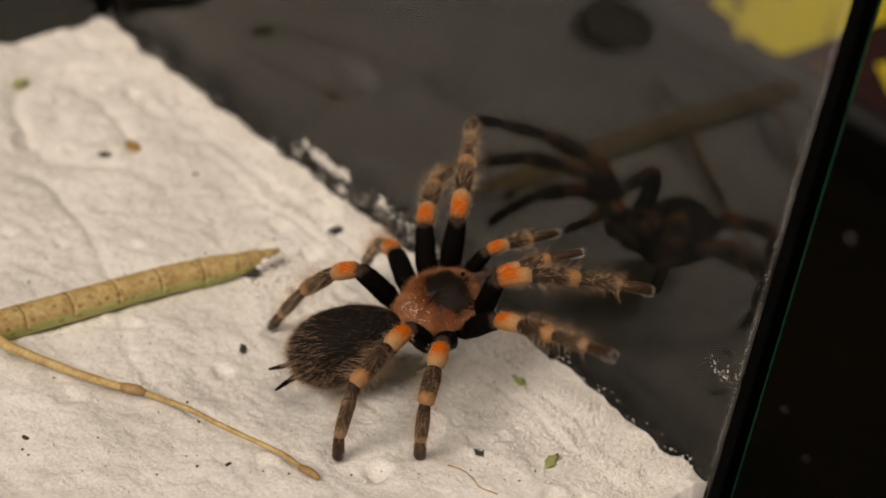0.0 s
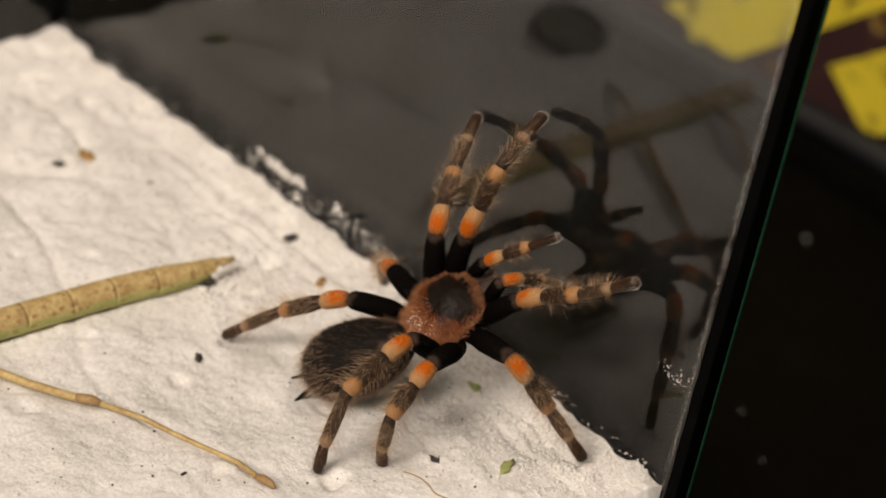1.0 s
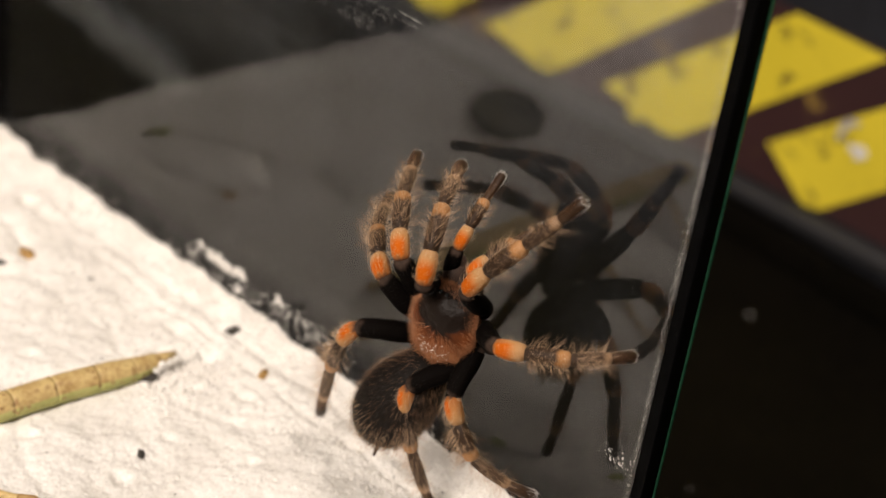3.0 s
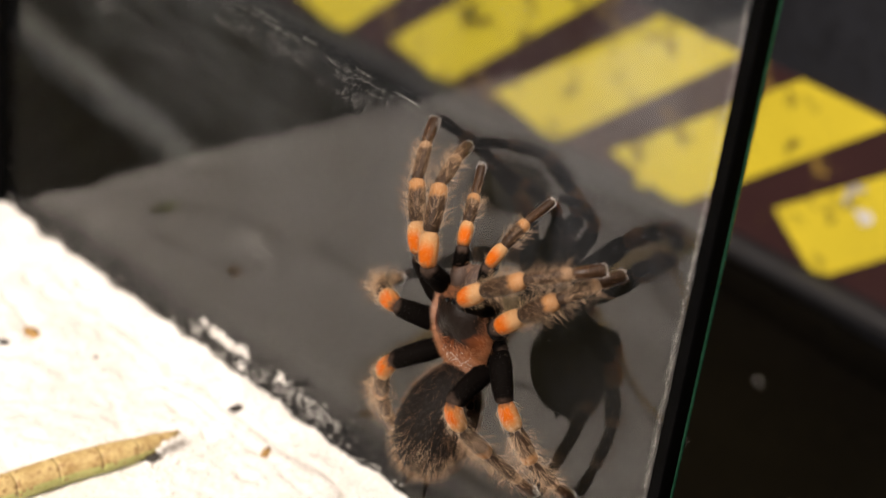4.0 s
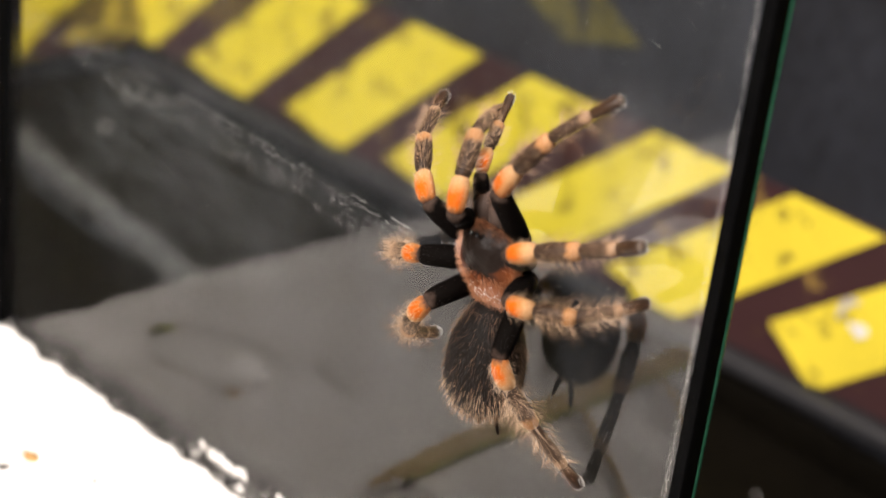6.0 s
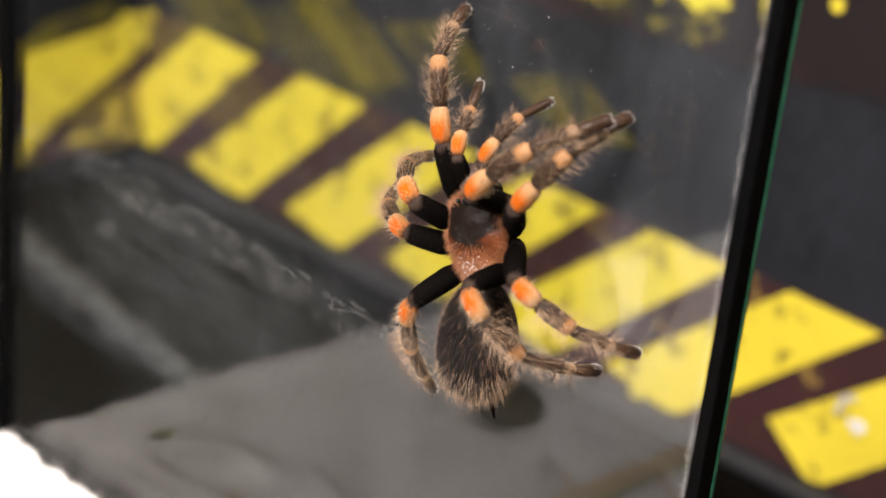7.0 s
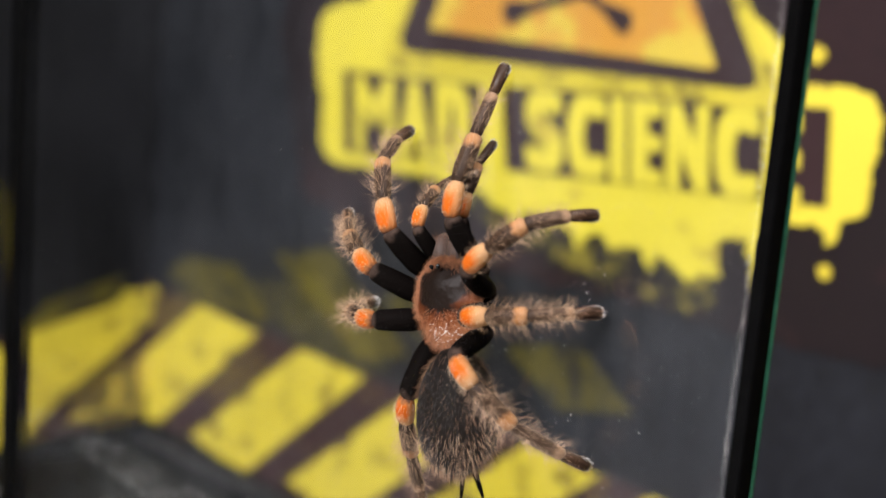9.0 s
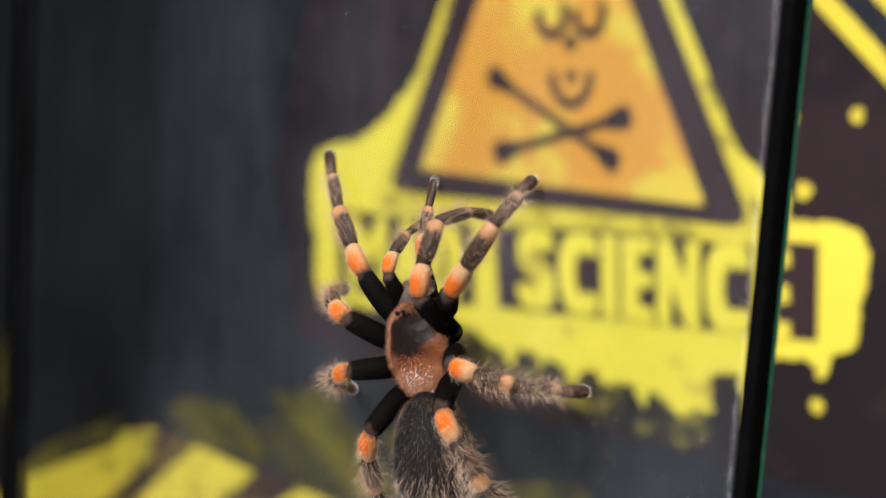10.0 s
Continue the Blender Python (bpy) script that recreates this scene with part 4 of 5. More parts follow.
def build_stick_insect():
    insect = thing("stick_insect", "dead green brown stick insect lying on the white sand", "stick insect")

    def axis(y):
        x = -0.1122 + 0.0016 * math.exp(-((y + 0.042) / 0.012) ** 2) - 0.02 * max(0.0, -0.05 - y)
        return Vector((x, y, 0.05 * x - 0.0002))

    def girth(y):
        k = max(0.0, (-y - 0.0295) / 0.07)
        return 0.0013 + 0.0018 * min(1.0, k / 0.25) ** 0.6 + 0.0003 * min(1.0, k)

    ends = [-0.0345, -0.0415, -0.0505, -0.0610, -0.0715, -0.0825, -0.0935, -0.1050, -0.125, -0.150]
    for n, (y0, y1) in enumerate(zip(ends, ends[1:])):
        pts, rad = [], []
        for k in np.linspace(0, 1, 13):
            y = y0 + (y1 - y0) * k
            r = girth(y) * (1.0 + 0.003 * abs(2 * k - 1) ** 4)
            p = axis(y)
            pts.append((p.x, p.y, p.z + r * 0.9))
            rad.append(r)

        def patch(i, a, n=n):
            # brown freckles, denser at the joints, a greenish flank below a tan back
            freckle = noise.noise(Vector((i * 0.9 + n * 7.3, math.cos(a) * 3.1, math.sin(a) * 3.1)))
            if freckle > (0.30 if i in (0, 1, 10, 11) else 0.42) and math.sin(a) > -0.2:
                return 2
            return 1 if math.sin(a) < 0.15 and math.cos(a) < 0.3 or math.sin(a) < -0.4 else 0
        part("abdomen_segment" if n < 7 else "thorax_segment", path_tube(pts, rad, 28, patch), [INSECT_M, INSECT_GREEN, INSECT_BROWN], insect)
    tail = [axis(-0.0352), axis(-0.0320), axis(-0.0288)]
    part("tail", path_tube([(p.x, p.y, p.z + 0.0019 + 0.0002 * i) for i, p in enumerate(tail)], [0.00212, 0.0014, 0.0005]), INSECT_M, insect, "pointed tail end")
    bm = box_bm(-0.0026, 0.0026, -0.0009, 0.0009, 0, 0.0016, 0.0006)
    part("tail_plate", bm, PEBBLE, insect, "dark plate under the tail", at=Matrix.Translation(Vector((-0.1085, -0.0390, sand_height(-0.1085, -0.0390)))) @ pose(0, 0, 0, 0, 0, 70))

    def limb(name, pts, rad, mat, label=""):
        rows = [(x, y, sand_height(x, y) + h) for x, y, h in pts]
        return part(name, path_tube(rows, [r * 0.86 for r in rad], 10), mat, insect, label)
    limb("femur", [(-0.1110, -0.1015, 0.003), (-0.1055, -0.1002, 0.0024), (-0.1004, -0.0972, 0.0020), (-0.0925, -0.0925, 0.0018), (-0.0847, -0.0879, 0.0018), (-0.0815, -0.0860, 0.0018)], [0.0013, 0.00125, 0.00115, 0.00105, 0.00105, 0.0009], INSECT_M)
    limb("knee", [(-0.0830, -0.0869, 0.0018), (-0.0816, -0.0860, 0.0018), (-0.0800, -0.0850, 0.0018), (-0.0784, -0.0841, 0.0016)], [0.0010, 0.0013, 0.0012, 0.0007], INSECT_BROWN, "brown knee joint")
    limb("tibia", [(-0.0793, -0.0846, 0.0016), (-0.0707, -0.0793, 0.0016), (-0.0645, -0.0763, 0.0015), (-0.0586, -0.0739, 0.0014), (-0.0491, -0.0710, 0.0012), (-0.0445, -0.0697, 0.001)], [0.0007, 0.00064, 0.0006, 0.00058, 0.0006, 0.0007], INSECT_M)
    limb("tarsus", [(-0.0450, -0.0698, 0.001), (-0.0428, -0.0693, 0.0012), (-0.0412, -0.0689, 0.001), (-0.0398, -0.0687, 0.0006)], [0.0007, 0.0010, 0.0009, 0.0004], INSECT_BROWN, "brown curled foot")
    limb("femur", [(-0.1150, -0.1060, 0.003), (-0.124, -0.1100, 0.004), (-0.139, -0.1190, 0.001)], [0.0012, 0.0010, 0.0008], INSECT_M)
    limb("femur", [(-0.1110, -0.1350, 0.003), (-0.098, -0.1270, 0.004), (-0.0813, -0.1171, 0.001)], [0.0012, 0.0010, 0.0008], INSECT_M)
    return insect


build_stick_insect()


def flake(name, x, y, size, mat, label, category, seed, long=1.4):
    rng = random.Random(seed)
    bm = bmesh.new()
    bmesh.ops.create_icosphere(bm, subdivisions=2, radius=size)
    for v in bm.verts:
        k = 1 + 0.7 * noise.noise(v.co / size * 1.7 + Vector((seed, 0, 0))) + 0.5 * noise.noise(v.co / size * 4.1 + Vector((0, seed, 0)))
        v.co = Vector((v.co.x * k * long, v.co.y * k * 0.8, v.co.z * k * 0.38))
    ob = part(name, bm, mat, None, at=Matrix.Translation((x, y, sand_height(x, y) + size * 0.25)) @ pose(0, 0, 0, rng.uniform(-15, 15), rng.uniform(-15, 15), rng.uniform(0, 180)))
    return tagged(ob, label, category, group="crumbs on the sand")


GREEN_L, BROWN_L, DARK_L = "small green leaf crumb on the white sand", "dry orange brown leaf crumb on the white sand", "small dark pebble on the white sand"
for n, (x, y, s, kind) in enumerate(((-0.2158, -0.0384, 0.0022, "g"), (-0.1714, -0.0311, 0.0020, "b"), (-0.1713, -0.0394, 0.0012, "d"), (-0.1536, -0.0245, 0.0006, "d"), (-0.0850, -0.0561, 0.0011, "d"), (-0.1149, -0.0100, 0.0014, "d"), (-0.0216, -0.0244, 0.0014, "g"), (-0.0303, -0.0360, 0.0009, "d"), (-0.0801, -0.1099, 0.0006, "d"), (-0.0534, -0.0807, 0.0005, "d"), (-0.0458, -0.0118, 0.0014, "g"), (-0.0966, -0.0149, 0.0013, "b"))):
    mat, label, category, name = {"g": (LEAF, GREEN_L, "leaf crumb", "leaf_crumb"), "b": (DRY, BROWN_L, "leaf crumb", "dry_leaf_crumb"), "d": (PEBBLE, DARK_L, "pebble", "pebble")}[kind]
    flake(name, x, y, s, mat, label, category, n + 1, 1.9 if (x, y) == (-0.0966, -0.0149) else 1.5)


def build_fibre():
    pts = []
    for k in np.linspace(0, 1, 14):
        x, y = -0.0312 + 0.0125 * k, -0.0435 + 0.0028 * k + 0.0012 * math.sin(k * 6)
        pts.append((x, y, sand_height(x, y) + 0.0002))
    tagged(part("fibre", path_tube(pts, [0.00011] * len(pts), 6), DRY), "thin curved brown fibre lying on the sand", "fibre")


build_fibre()


def build_dish():
    dish = thing("shallow_dish", "small dark round dish sunk in the white sand", "dish", at=Matrix.Translation((-0.1714, -0.1347, sand_height(-0.1714, -0.1347))) @ pose(0, 0, 0, 0, 0, 35))
    bm = bmesh.new()
    prof = [(0.0, 0.0004), (0.010, 0.0006), (0.0118, 0.0018), (0.0130, 0.0020), (0.0134, 0.0008), (0.0132, -0.002)]
    rings = []
    for r, z in prof[1:]:
        rings.append([bm.verts.new((1.18 * r * math.cos(a), 0.84 * r * math.sin(a), z)) for a in (2 * math.pi * k / 36 for k in range(36))])
    mid = bm.verts.new((0, 0, prof[0][1]))
    for k in range(36):
        bm.faces.new((mid, rings[0][k], rings[0][(k + 1) % 36]))
        for a, b in zip(rings, rings[1:]):
            bm.faces.new((a[k], b[k], b[(k + 1) % 36], a[(k + 1) % 36]))
    bmesh.ops.recalc_face_normals(bm, faces=bm.faces)
    part("bowl", bm, DISH, dish)


build_dish()


def scatter_mesh(name, spots, mat, flat=None):
    """Many small uneven grains in one mesh; spots are (place, radius)."""
    bm0 = bmesh.new()
    bmesh.ops.create_icosphere(bm0, subdivisions=1, radius=1.0)
    base = [v.co.copy() for v in bm0.verts]
    tris = [[v.index for v in f.verts] for f in bm0.faces]
    bm0.free()
    rng = random.Random(11)
    verts, faces = [], []
    for p, r in spots:
        o = len(verts)
        turn = Euler((rng.uniform(0, 6), rng.uniform(0, 6), rng.uniform(0, 6))).to_matrix()
        for c in base:
            q = turn @ (c * rng.uniform(0.65, 1.2)) * r
            if flat:
                q = Vector((q.x * flat[0], q.y * flat[1], q.z * flat[2]))
            verts.append(p + q)
        faces += [[o + i for i in f] for f in tris]
    mesh = bpy.data.meshes.new(name)
    mesh.from_pydata(verts, [], faces)
    mesh.materials.append(mat)
    return new(name, mesh)


def build_grains():
    rng = random.Random(21)
    spots = []
    for _ in range(9000):
        kind = rng.random()
        if kind < 0.42:      # crumbly corner and crust along the pane
            x, y, r = -0.003 - 0.075 * rng.random() ** 1.4, -0.0015 - abs(rng.gauss(0, 0.012)), rng.uniform(0.00016, 0.0005)
        elif kind < 0.62:
            x, y, r = rng.uniform(-0.235, -0.004), -0.0012 - abs(rng.gauss(0, 0.0035)), rng.uniform(0.00018, 0.0006)
        elif kind < 0.70:    # where the insect's tail ploughs the sand
            x, y, r = rng.gauss(-0.108, 0.005), rng.gauss(-0.032, 0.006), rng.uniform(0.0002, 0.0006)
        else:
            x, y, r = rng.uniform(-0.235, -0.002), -0.003 - 0.19 * rng.random() ** 1.2, 0.00008 + 0.0004 * rng.random() ** 3
        if y > -0.0012 or y < -0.33 or x > -0.001:
            continue
        spots.append((Vector((x, y, sand_height(x, y) + r * 0.1)), r))
    for _ in range(110):     # clods heaped against the tip of the tail
        u = rng.random()
        x, y, r = rng.gauss(-0.1086, 0.0006), -0.0362 + 0.0068 * u + rng.gauss(0, 0.0004), 0.00025 + 0.0006 * rng.random() ** 2
        spots.append((Vector((x, y, sand_height(x, y) + rng.uniform(0.0, 0.0030))), r))
    for _ in range(160):     # and crumbs strewn past it
        x, y, r = rng.gauss(-0.103, 0.005), rng.gauss(-0.033, 0.006), 0.0002 + 0.0006 * rng.random() ** 3
        spots.append((Vector((x, y, sand_height(x, y) + r * 0.3)), r))
    tagged(scatter_mesh("sand_grains", spots, SAND), "loose white sand crumbs", "sand", kind="stuff")
    dark = [(Vector((x, y, sand_height(x, y))), 0.00008 + 0.00032 * rng.random() ** 3) for x, y in ((rng.uniform(-0.23, -0.003), -0.003 - 0.13 * rng.random()) for _ in range(700))]
    tagged(scatter_mesh("dark_specks", dark, PEBBLE), "tiny dark specks in the sand", "specks", kind="stuff")
    # sand and dust that cling to the pane
    flecks, caught = [], []
    for cx, cz, sx, sz, count, big in ((-0.1345, 0.0003, 0.0055, 0.0012, 90, 0.0009), (-0.1267, -0.0034, 0.002, 0.0012, 30, 0.0006), (-0.1265, 0.0015, 0.002, 0.0008, 30, 0.0009), (-0.1111, 0.0021, 0.0012, 0.0012, 20, 0.0007), (-0.1453, -0.0033, 0.0018, 0.0012, 16, 0.0005), (-0.1000, 0.0010, 0.012, 0.0022, 150, 0.00035), (-0.120, -0.001, 0.02, 0.0018, 120, 0.0003), (-0.0044, 0.0245, 0.004, 0.0015, 60, 0.00022)):
        for _ in range(count):
            flecks.append((Vector((rng.gauss(cx, sx * 0.6), -0.0003, rng.gauss(cz, sz * 0.6))), big * rng.uniform(0.2, 1.0)))
    for _ in range(220):     # a sprinkle along the sand's edge
        x = rng.uniform(-0.238, -0.002)
        flecks.append((Vector((x, -0.0003, sand_height(x, -0.001) + abs(rng.gauss(0, 0.0016)))), rng.uniform(0.0001, 0.00036)))
    for _ in range(2400):     # crumbs caught beside the black joint
        z = rng.uniform(-0.002, 0.27)
        caught.append((Vector((-0.0001 - abs(rng.gauss(0, 0.0005)), -0.0003, z)), 0.00004 + 0.00007 * rng.random() ** 2))
    for _ in range(520):     # single specks over the pane
        flecks.append((Vector((rng.uniform(-0.238, -0.002), -0.0003, rng.uniform(0.0, 0.26))), rng.uniform(0.00004, 0.00009)))
    for _ in range(1200):     # a denser sprinkle on the upper part near the joint
        flecks.append((Vector((-0.004 - abs(rng.gauss(0, 0.045)), -0.0003, rng.gauss(0.15, 0.04))), 0.00003 + 0.00008 * rng.random() ** 3))
    tagged(scatter_mesh("pane_dust", [(p, r) for p, r in flecks if p.x < 0.0004], SAND, (1, 0.3, 1)), "white sand dust clinging to the glass", "dust", kind="stuff")
    tagged(scatter_mesh("joint_dust", caught, SAND, (0.8, 0.3, 1.2)), "grey dust caught beside the black silicone joint", "dust", kind="stuff")


def build_scrape():
    """Broken dotted lines of dust that a cloth has left along the pane."""
    rng = random.Random(77)
    lines = [(0.0883, 0.00010, 420, -0.200, -0.0765), (0.0868, 0.00016, 360, -0.225, -0.0775), (0.0850, 0.0005, 420, -0.235, -0.085), (0.0826, 0.0009, 560, -0.235, -0.090), (0.0806, 0.0004, 300, -0.200, -0.095)]
    spots = []
    for z, wide, count, x0, x1 in lines:
        for _ in range(count * 3):
            x = x1 - (x1 - x0) * rng.random() ** 1.25
            if noise.noise(Vector((x * 160, z * 900, 2))) + 0.5 * noise.noise(Vector((x * 620, z * 2600, 5))) < -0.02:
                continue
            spots.append((Vector((x, -0.0003, rng.gauss(z, wide * 1.4))), 0.00005 + 0.00006 * rng.random() ** 2))
    for k in range(900):     # chalky dabs of a thumb
        u = rng.random()
        x, z = (-0.1310 + 0.0085 * u, 0.0335 - 0.0052 * u) if k % 2 else (-0.1255 + 0.0060 * u, 0.0358 - 0.0060 * u)
        x, z = x + rng.gauss(0, 0.0010), z + rng.gauss(0, 0.0012)
        if noise.noise(Vector((x * 520 + z * 260, z * 900, 3))) + 0.5 * noise.noise(Vector((x * 1900, z * 1900, 6))) > 0.16:
            spots.append((Vector((x, -0.0003, z)), 0.00004 + 0.00008 * rng.random() ** 2))
    tagged(scatter_mesh("scraped_dust", spots, CHALK, (1.1, 0.3, 1.0)), "dotted lines of grey dust scraped along the glass", "dust", kind="stuff")


def film_material(name, colour, amount, stretch, turn, edge, cut):
    """Thin sheet for wiped dust and for painted haze or shade: streaks along one way, worn out towards the sheet's rim.
    """
    m, nt, nodes, links, bsdf = material(name)
    nodes.remove(bsdf)
    co = nodes.new("ShaderNodeTexCoord")
    mp = nodes.new("ShaderNodeMapping")
    mp.inputs["Rotation"].default_value = (0, turn, 0)
    mp.inputs["Scale"].default_value = stretch
    links.new(co.outputs["Object"], mp.inputs[0])
    n1 = node(nt, "ShaderNodeTexNoise", Scale=1.0, Detail=5.0, Roughness=0.62)
    links.new(mp.outputs[0], n1.inputs["Vector"])
    rng = nodes.new("ShaderNodeMapRange")
    rng.inputs["From Min"].default_value, rng.inputs["From Max"].default_value = cut
    rng.inputs["To Min"].default_value, rng.inputs["To Max"].default_value = 0.0, amount
    links.new(n1.outputs["Fac"], rng.inputs[0])
    sep = nodes.new("ShaderNodeSeparateXYZ")
    links.new(co.outputs["Generated"], sep.inputs[0])
    last = rng.outputs[0]
    for axis in (0, 2):
        dist = nodes.new("ShaderNodeMath")
        dist.operation = "PINGPONG"
        dist.inputs[1].default_value = 0.5
        links.new(sep.outputs[axis], dist.inputs[0])
        fade = nodes.new("ShaderNodeMapRange")
        fade.interpolation_type = "SMOOTHSTEP"
        fade.inputs["From Min"].default_value, fade.inputs["From Max"].default_value = 0.0, edge[axis]
        links.new(dist.outputs[0], fade.inputs[0])
        mul = nodes.new("ShaderNodeMath")
        mul.operation = "MULTIPLY"
        links.new(last, mul.inputs[0])
        links.new(fade.outputs[0], mul.inputs[1])
        last = mul.outputs[0]
    clear = nodes.new("ShaderNodeBsdfTransparent")
    dust = node(nt, "ShaderNodeBsdfDiffuse", Color=(*colour, 1))
    mix = nodes.new("ShaderNodeMixShader")
    links.new(last, mix.inputs[0])
    links.new(clear.outputs[0], mix.inputs[1])
    links.new(dust.outputs[0], mix.inputs[2])
    links.new(mix.outputs[0], nodes["Material Output"].inputs["Surface"])
    return m


def sheet_bm(x0, x1, z0, z1, y):
    """One face of dust or painted veil on the pane, turned to the inside."""
    bm = bmesh.new()
    bm.faces.new([bm.verts.new((x, y, z)) for x, z in ((x0, z0), (x1, z0), (x1, z1), (x0, z1))])
    return bm


def build_films():
    grey, blue = (0.62, 0.62, 0.60), (0.50, 0.56, 0.66)
    scrape = film_material("scraped_dust", grey, 0.035, (95, 1, 1700), 0.0, (0.30, 0, 0.25), (0.46, 0.74))
    broad = film_material("wiped_haze", blue, 0.055, (40, 1, 150), 0.10, (0.20, 0, 0.45), (0.34, 0.70))
    # pale sheet that paints a bright reflection near the joint
    veil = film_material("pale_reflection_film", (0.66, 0.67, 0.68), 0.085, (30, 1, 14), 0.0, (0.45, 0, 0.40), (0.25, 0.65))
    # painted haze that lifts the dark view through the lower pane
    thin = film_material("thin_painted_haze", (0.58, 0.62, 0.64), 0.045, (55, 1, 190), 0.3, (0.35, 0, 0.40), (0.22, 0.70))
    thumb = film_material("thumb_smear", grey, 0.085, (160, 1, 520), 0.35, (0.35, 0, 0.35), (0.46, 0.72))
    for k, (x0, x1, z0, z1, mat, label) in enumerate((
        (-0.2385, -0.0755, 0.0800, 0.0895, scrape, "scraped dusty line across the glass"),
        (-0.2385, -0.1450, 0.0330, 0.0530, broad, "bluish wiped haze on the glass"),
        (-0.2385, -0.0850, 0.0400, 0.1050, thin, "thin grey haze painted over the glass"),
        (-0.0360, -0.0005, 0.1000, 0.1420, veil, "pale film painted as a bright reflection on the glass"),
        (-0.1370, -0.1180, 0.0250, 0.0370, thumb, "pale thumb smear on the glass"),
    )):
        bm = sheet_bm(x0, x1, z0, z1, -0.00030 - 0.00008 * k)
        ob = part("pane_smear_and_veil", bm, mat, None, smooth=False)
        ob.visible_shadow = False
        tagged(ob, label, "smear", kind="stuff")
    # dark strip that paints the shaded sand's dim reflection at the pane's foot
    foot_shade = film_material("dark_foot_shade", (0.024, 0.023, 0.024), 0.55, (45, 1, 90), 0.0, (0.03, 0, 0.48), (0.24, 0.62))
    ob = part("pane_smear_and_veil", sheet_bm(-0.1190, 0.1190, -0.0135, 0.0135, -0.00014), foot_shade, None, smooth=False, at=Matrix.Translation((-0.1195, 0, -0.0045)) @ pose(0, 0, 0, 0, -2.9, 0))
    ob.visible_shadow = False
    tagged(ob, "dark film painted as dim reflection along the foot of the glass", "smear", kind="stuff")


CHALK = surface("chalky_dust", (0.20, 0.20, 0.18), (0.42, 0.42, 0.39), 900, 0.9)
FILM = surface("grey_dust_and_sheen", (0.16, 0.16, 0.15), (0.34, 0.34, 0.32), 900, 0.9)
build_grains()
build_scrape()
build_films()


def build_table_specks():
    rng = random.Random(31)
    spots = [(Vector((x, y, TABLE_Z + 0.0003)), r) for x, y, r in ((-0.1284, 0.2231, 0.0010), (-0.5192, 0.2286, 0.0026), (-0.495, 0.2007, 0.0026), (-0.1446, 0.262, 0.0007))]
    spots += [(Vector((rng.uniform(-0.5, 0.3), rng.uniform(0.02, 0.245), TABLE_Z + 0.0001)), 0.0001 + 0.0004 * rng.random() ** 3) for _ in range(260)]
    for _ in range(2600):    # grains strewn as a streak to paint the tabletop's blurred reflection
        k = rng.random()
        spots.append((Vector((-0.54 + 0.19 * k, 0.164 - 0.016 * k + rng.gauss(0, 0.0055), TABLE_Z + 0.0001)), rng.uniform(0.0001, 0.0005)))
    tagged(scatter_mesh("table_specks", spots, FILM, (1, 1, 0.3)), "pale dirt specks and a painted reflection streak on the dark tabletop", "specks", kind="stuff")


build_table_specks()


PAPER = surface("torn_white_paper", (0.42, 0.41, 0.40), (0.74, 0.73, 0.71), 300, 0.9, fine=1800)
PAPER_GREY = surface("torn_grey_paper", (0.16, 0.15, 0.14), (0.50, 0.48, 0.46), 220, 0.9, fine=1200)


def build_scuffs():
    scuff = thing("torn_patch", "white torn patch on the striped hazard band", "torn sticker")
    for name, outline, mat in (
        ("torn_paper", [(-0.1330, -0.0312), (-0.1290, -0.0338), (-0.1262, -0.0325), (-0.1238, -0.0296), (-0.1262, -0.0286), (-0.1300, -0.0288)], PAPER),
        ("torn_edge", [(-0.1372, -0.0296), (-0.1355, -0.0300), (-0.1348, -0.0262), (-0.1330, -0.0232), (-0.1298, -0.0222), (-0.1300, -0.0208), (-0.1345, -0.0212), (-0.1368, -0.0245)], PAPER_GREY),
    ):
        part(name, plate_bm(ragged(outline, 0.0018, 0.0008, 2.0), WALL_Y - 0.0026, 0.0005), mat, scuff, smooth=False)
    drop = thing("paint_drip", "yellow paint drip on the wall foot", "paint drip")
    part("drip", plate_bm(ragged([(-0.2275, -0.066), (-0.2215, -0.066), (-0.2225, -0.056), (-0.2265, -0.056)], 0.0008, 0.001, 4.0), WALL_Y - 0.0026, 0.0005), YELLOW, drop, smooth=False)


build_scuffs()



# ---- how the tarantula moves ----
TIMES = (0.0, 0.5, 1.0, 1.5, 2.0, 2.5, 2.7, 3.8, 4.0, 4.5, 5.0, 5.2, 6.3, 6.5, 7.0, 7.5, 8.0, 8.5, 9.0, 9.5, 10.0)

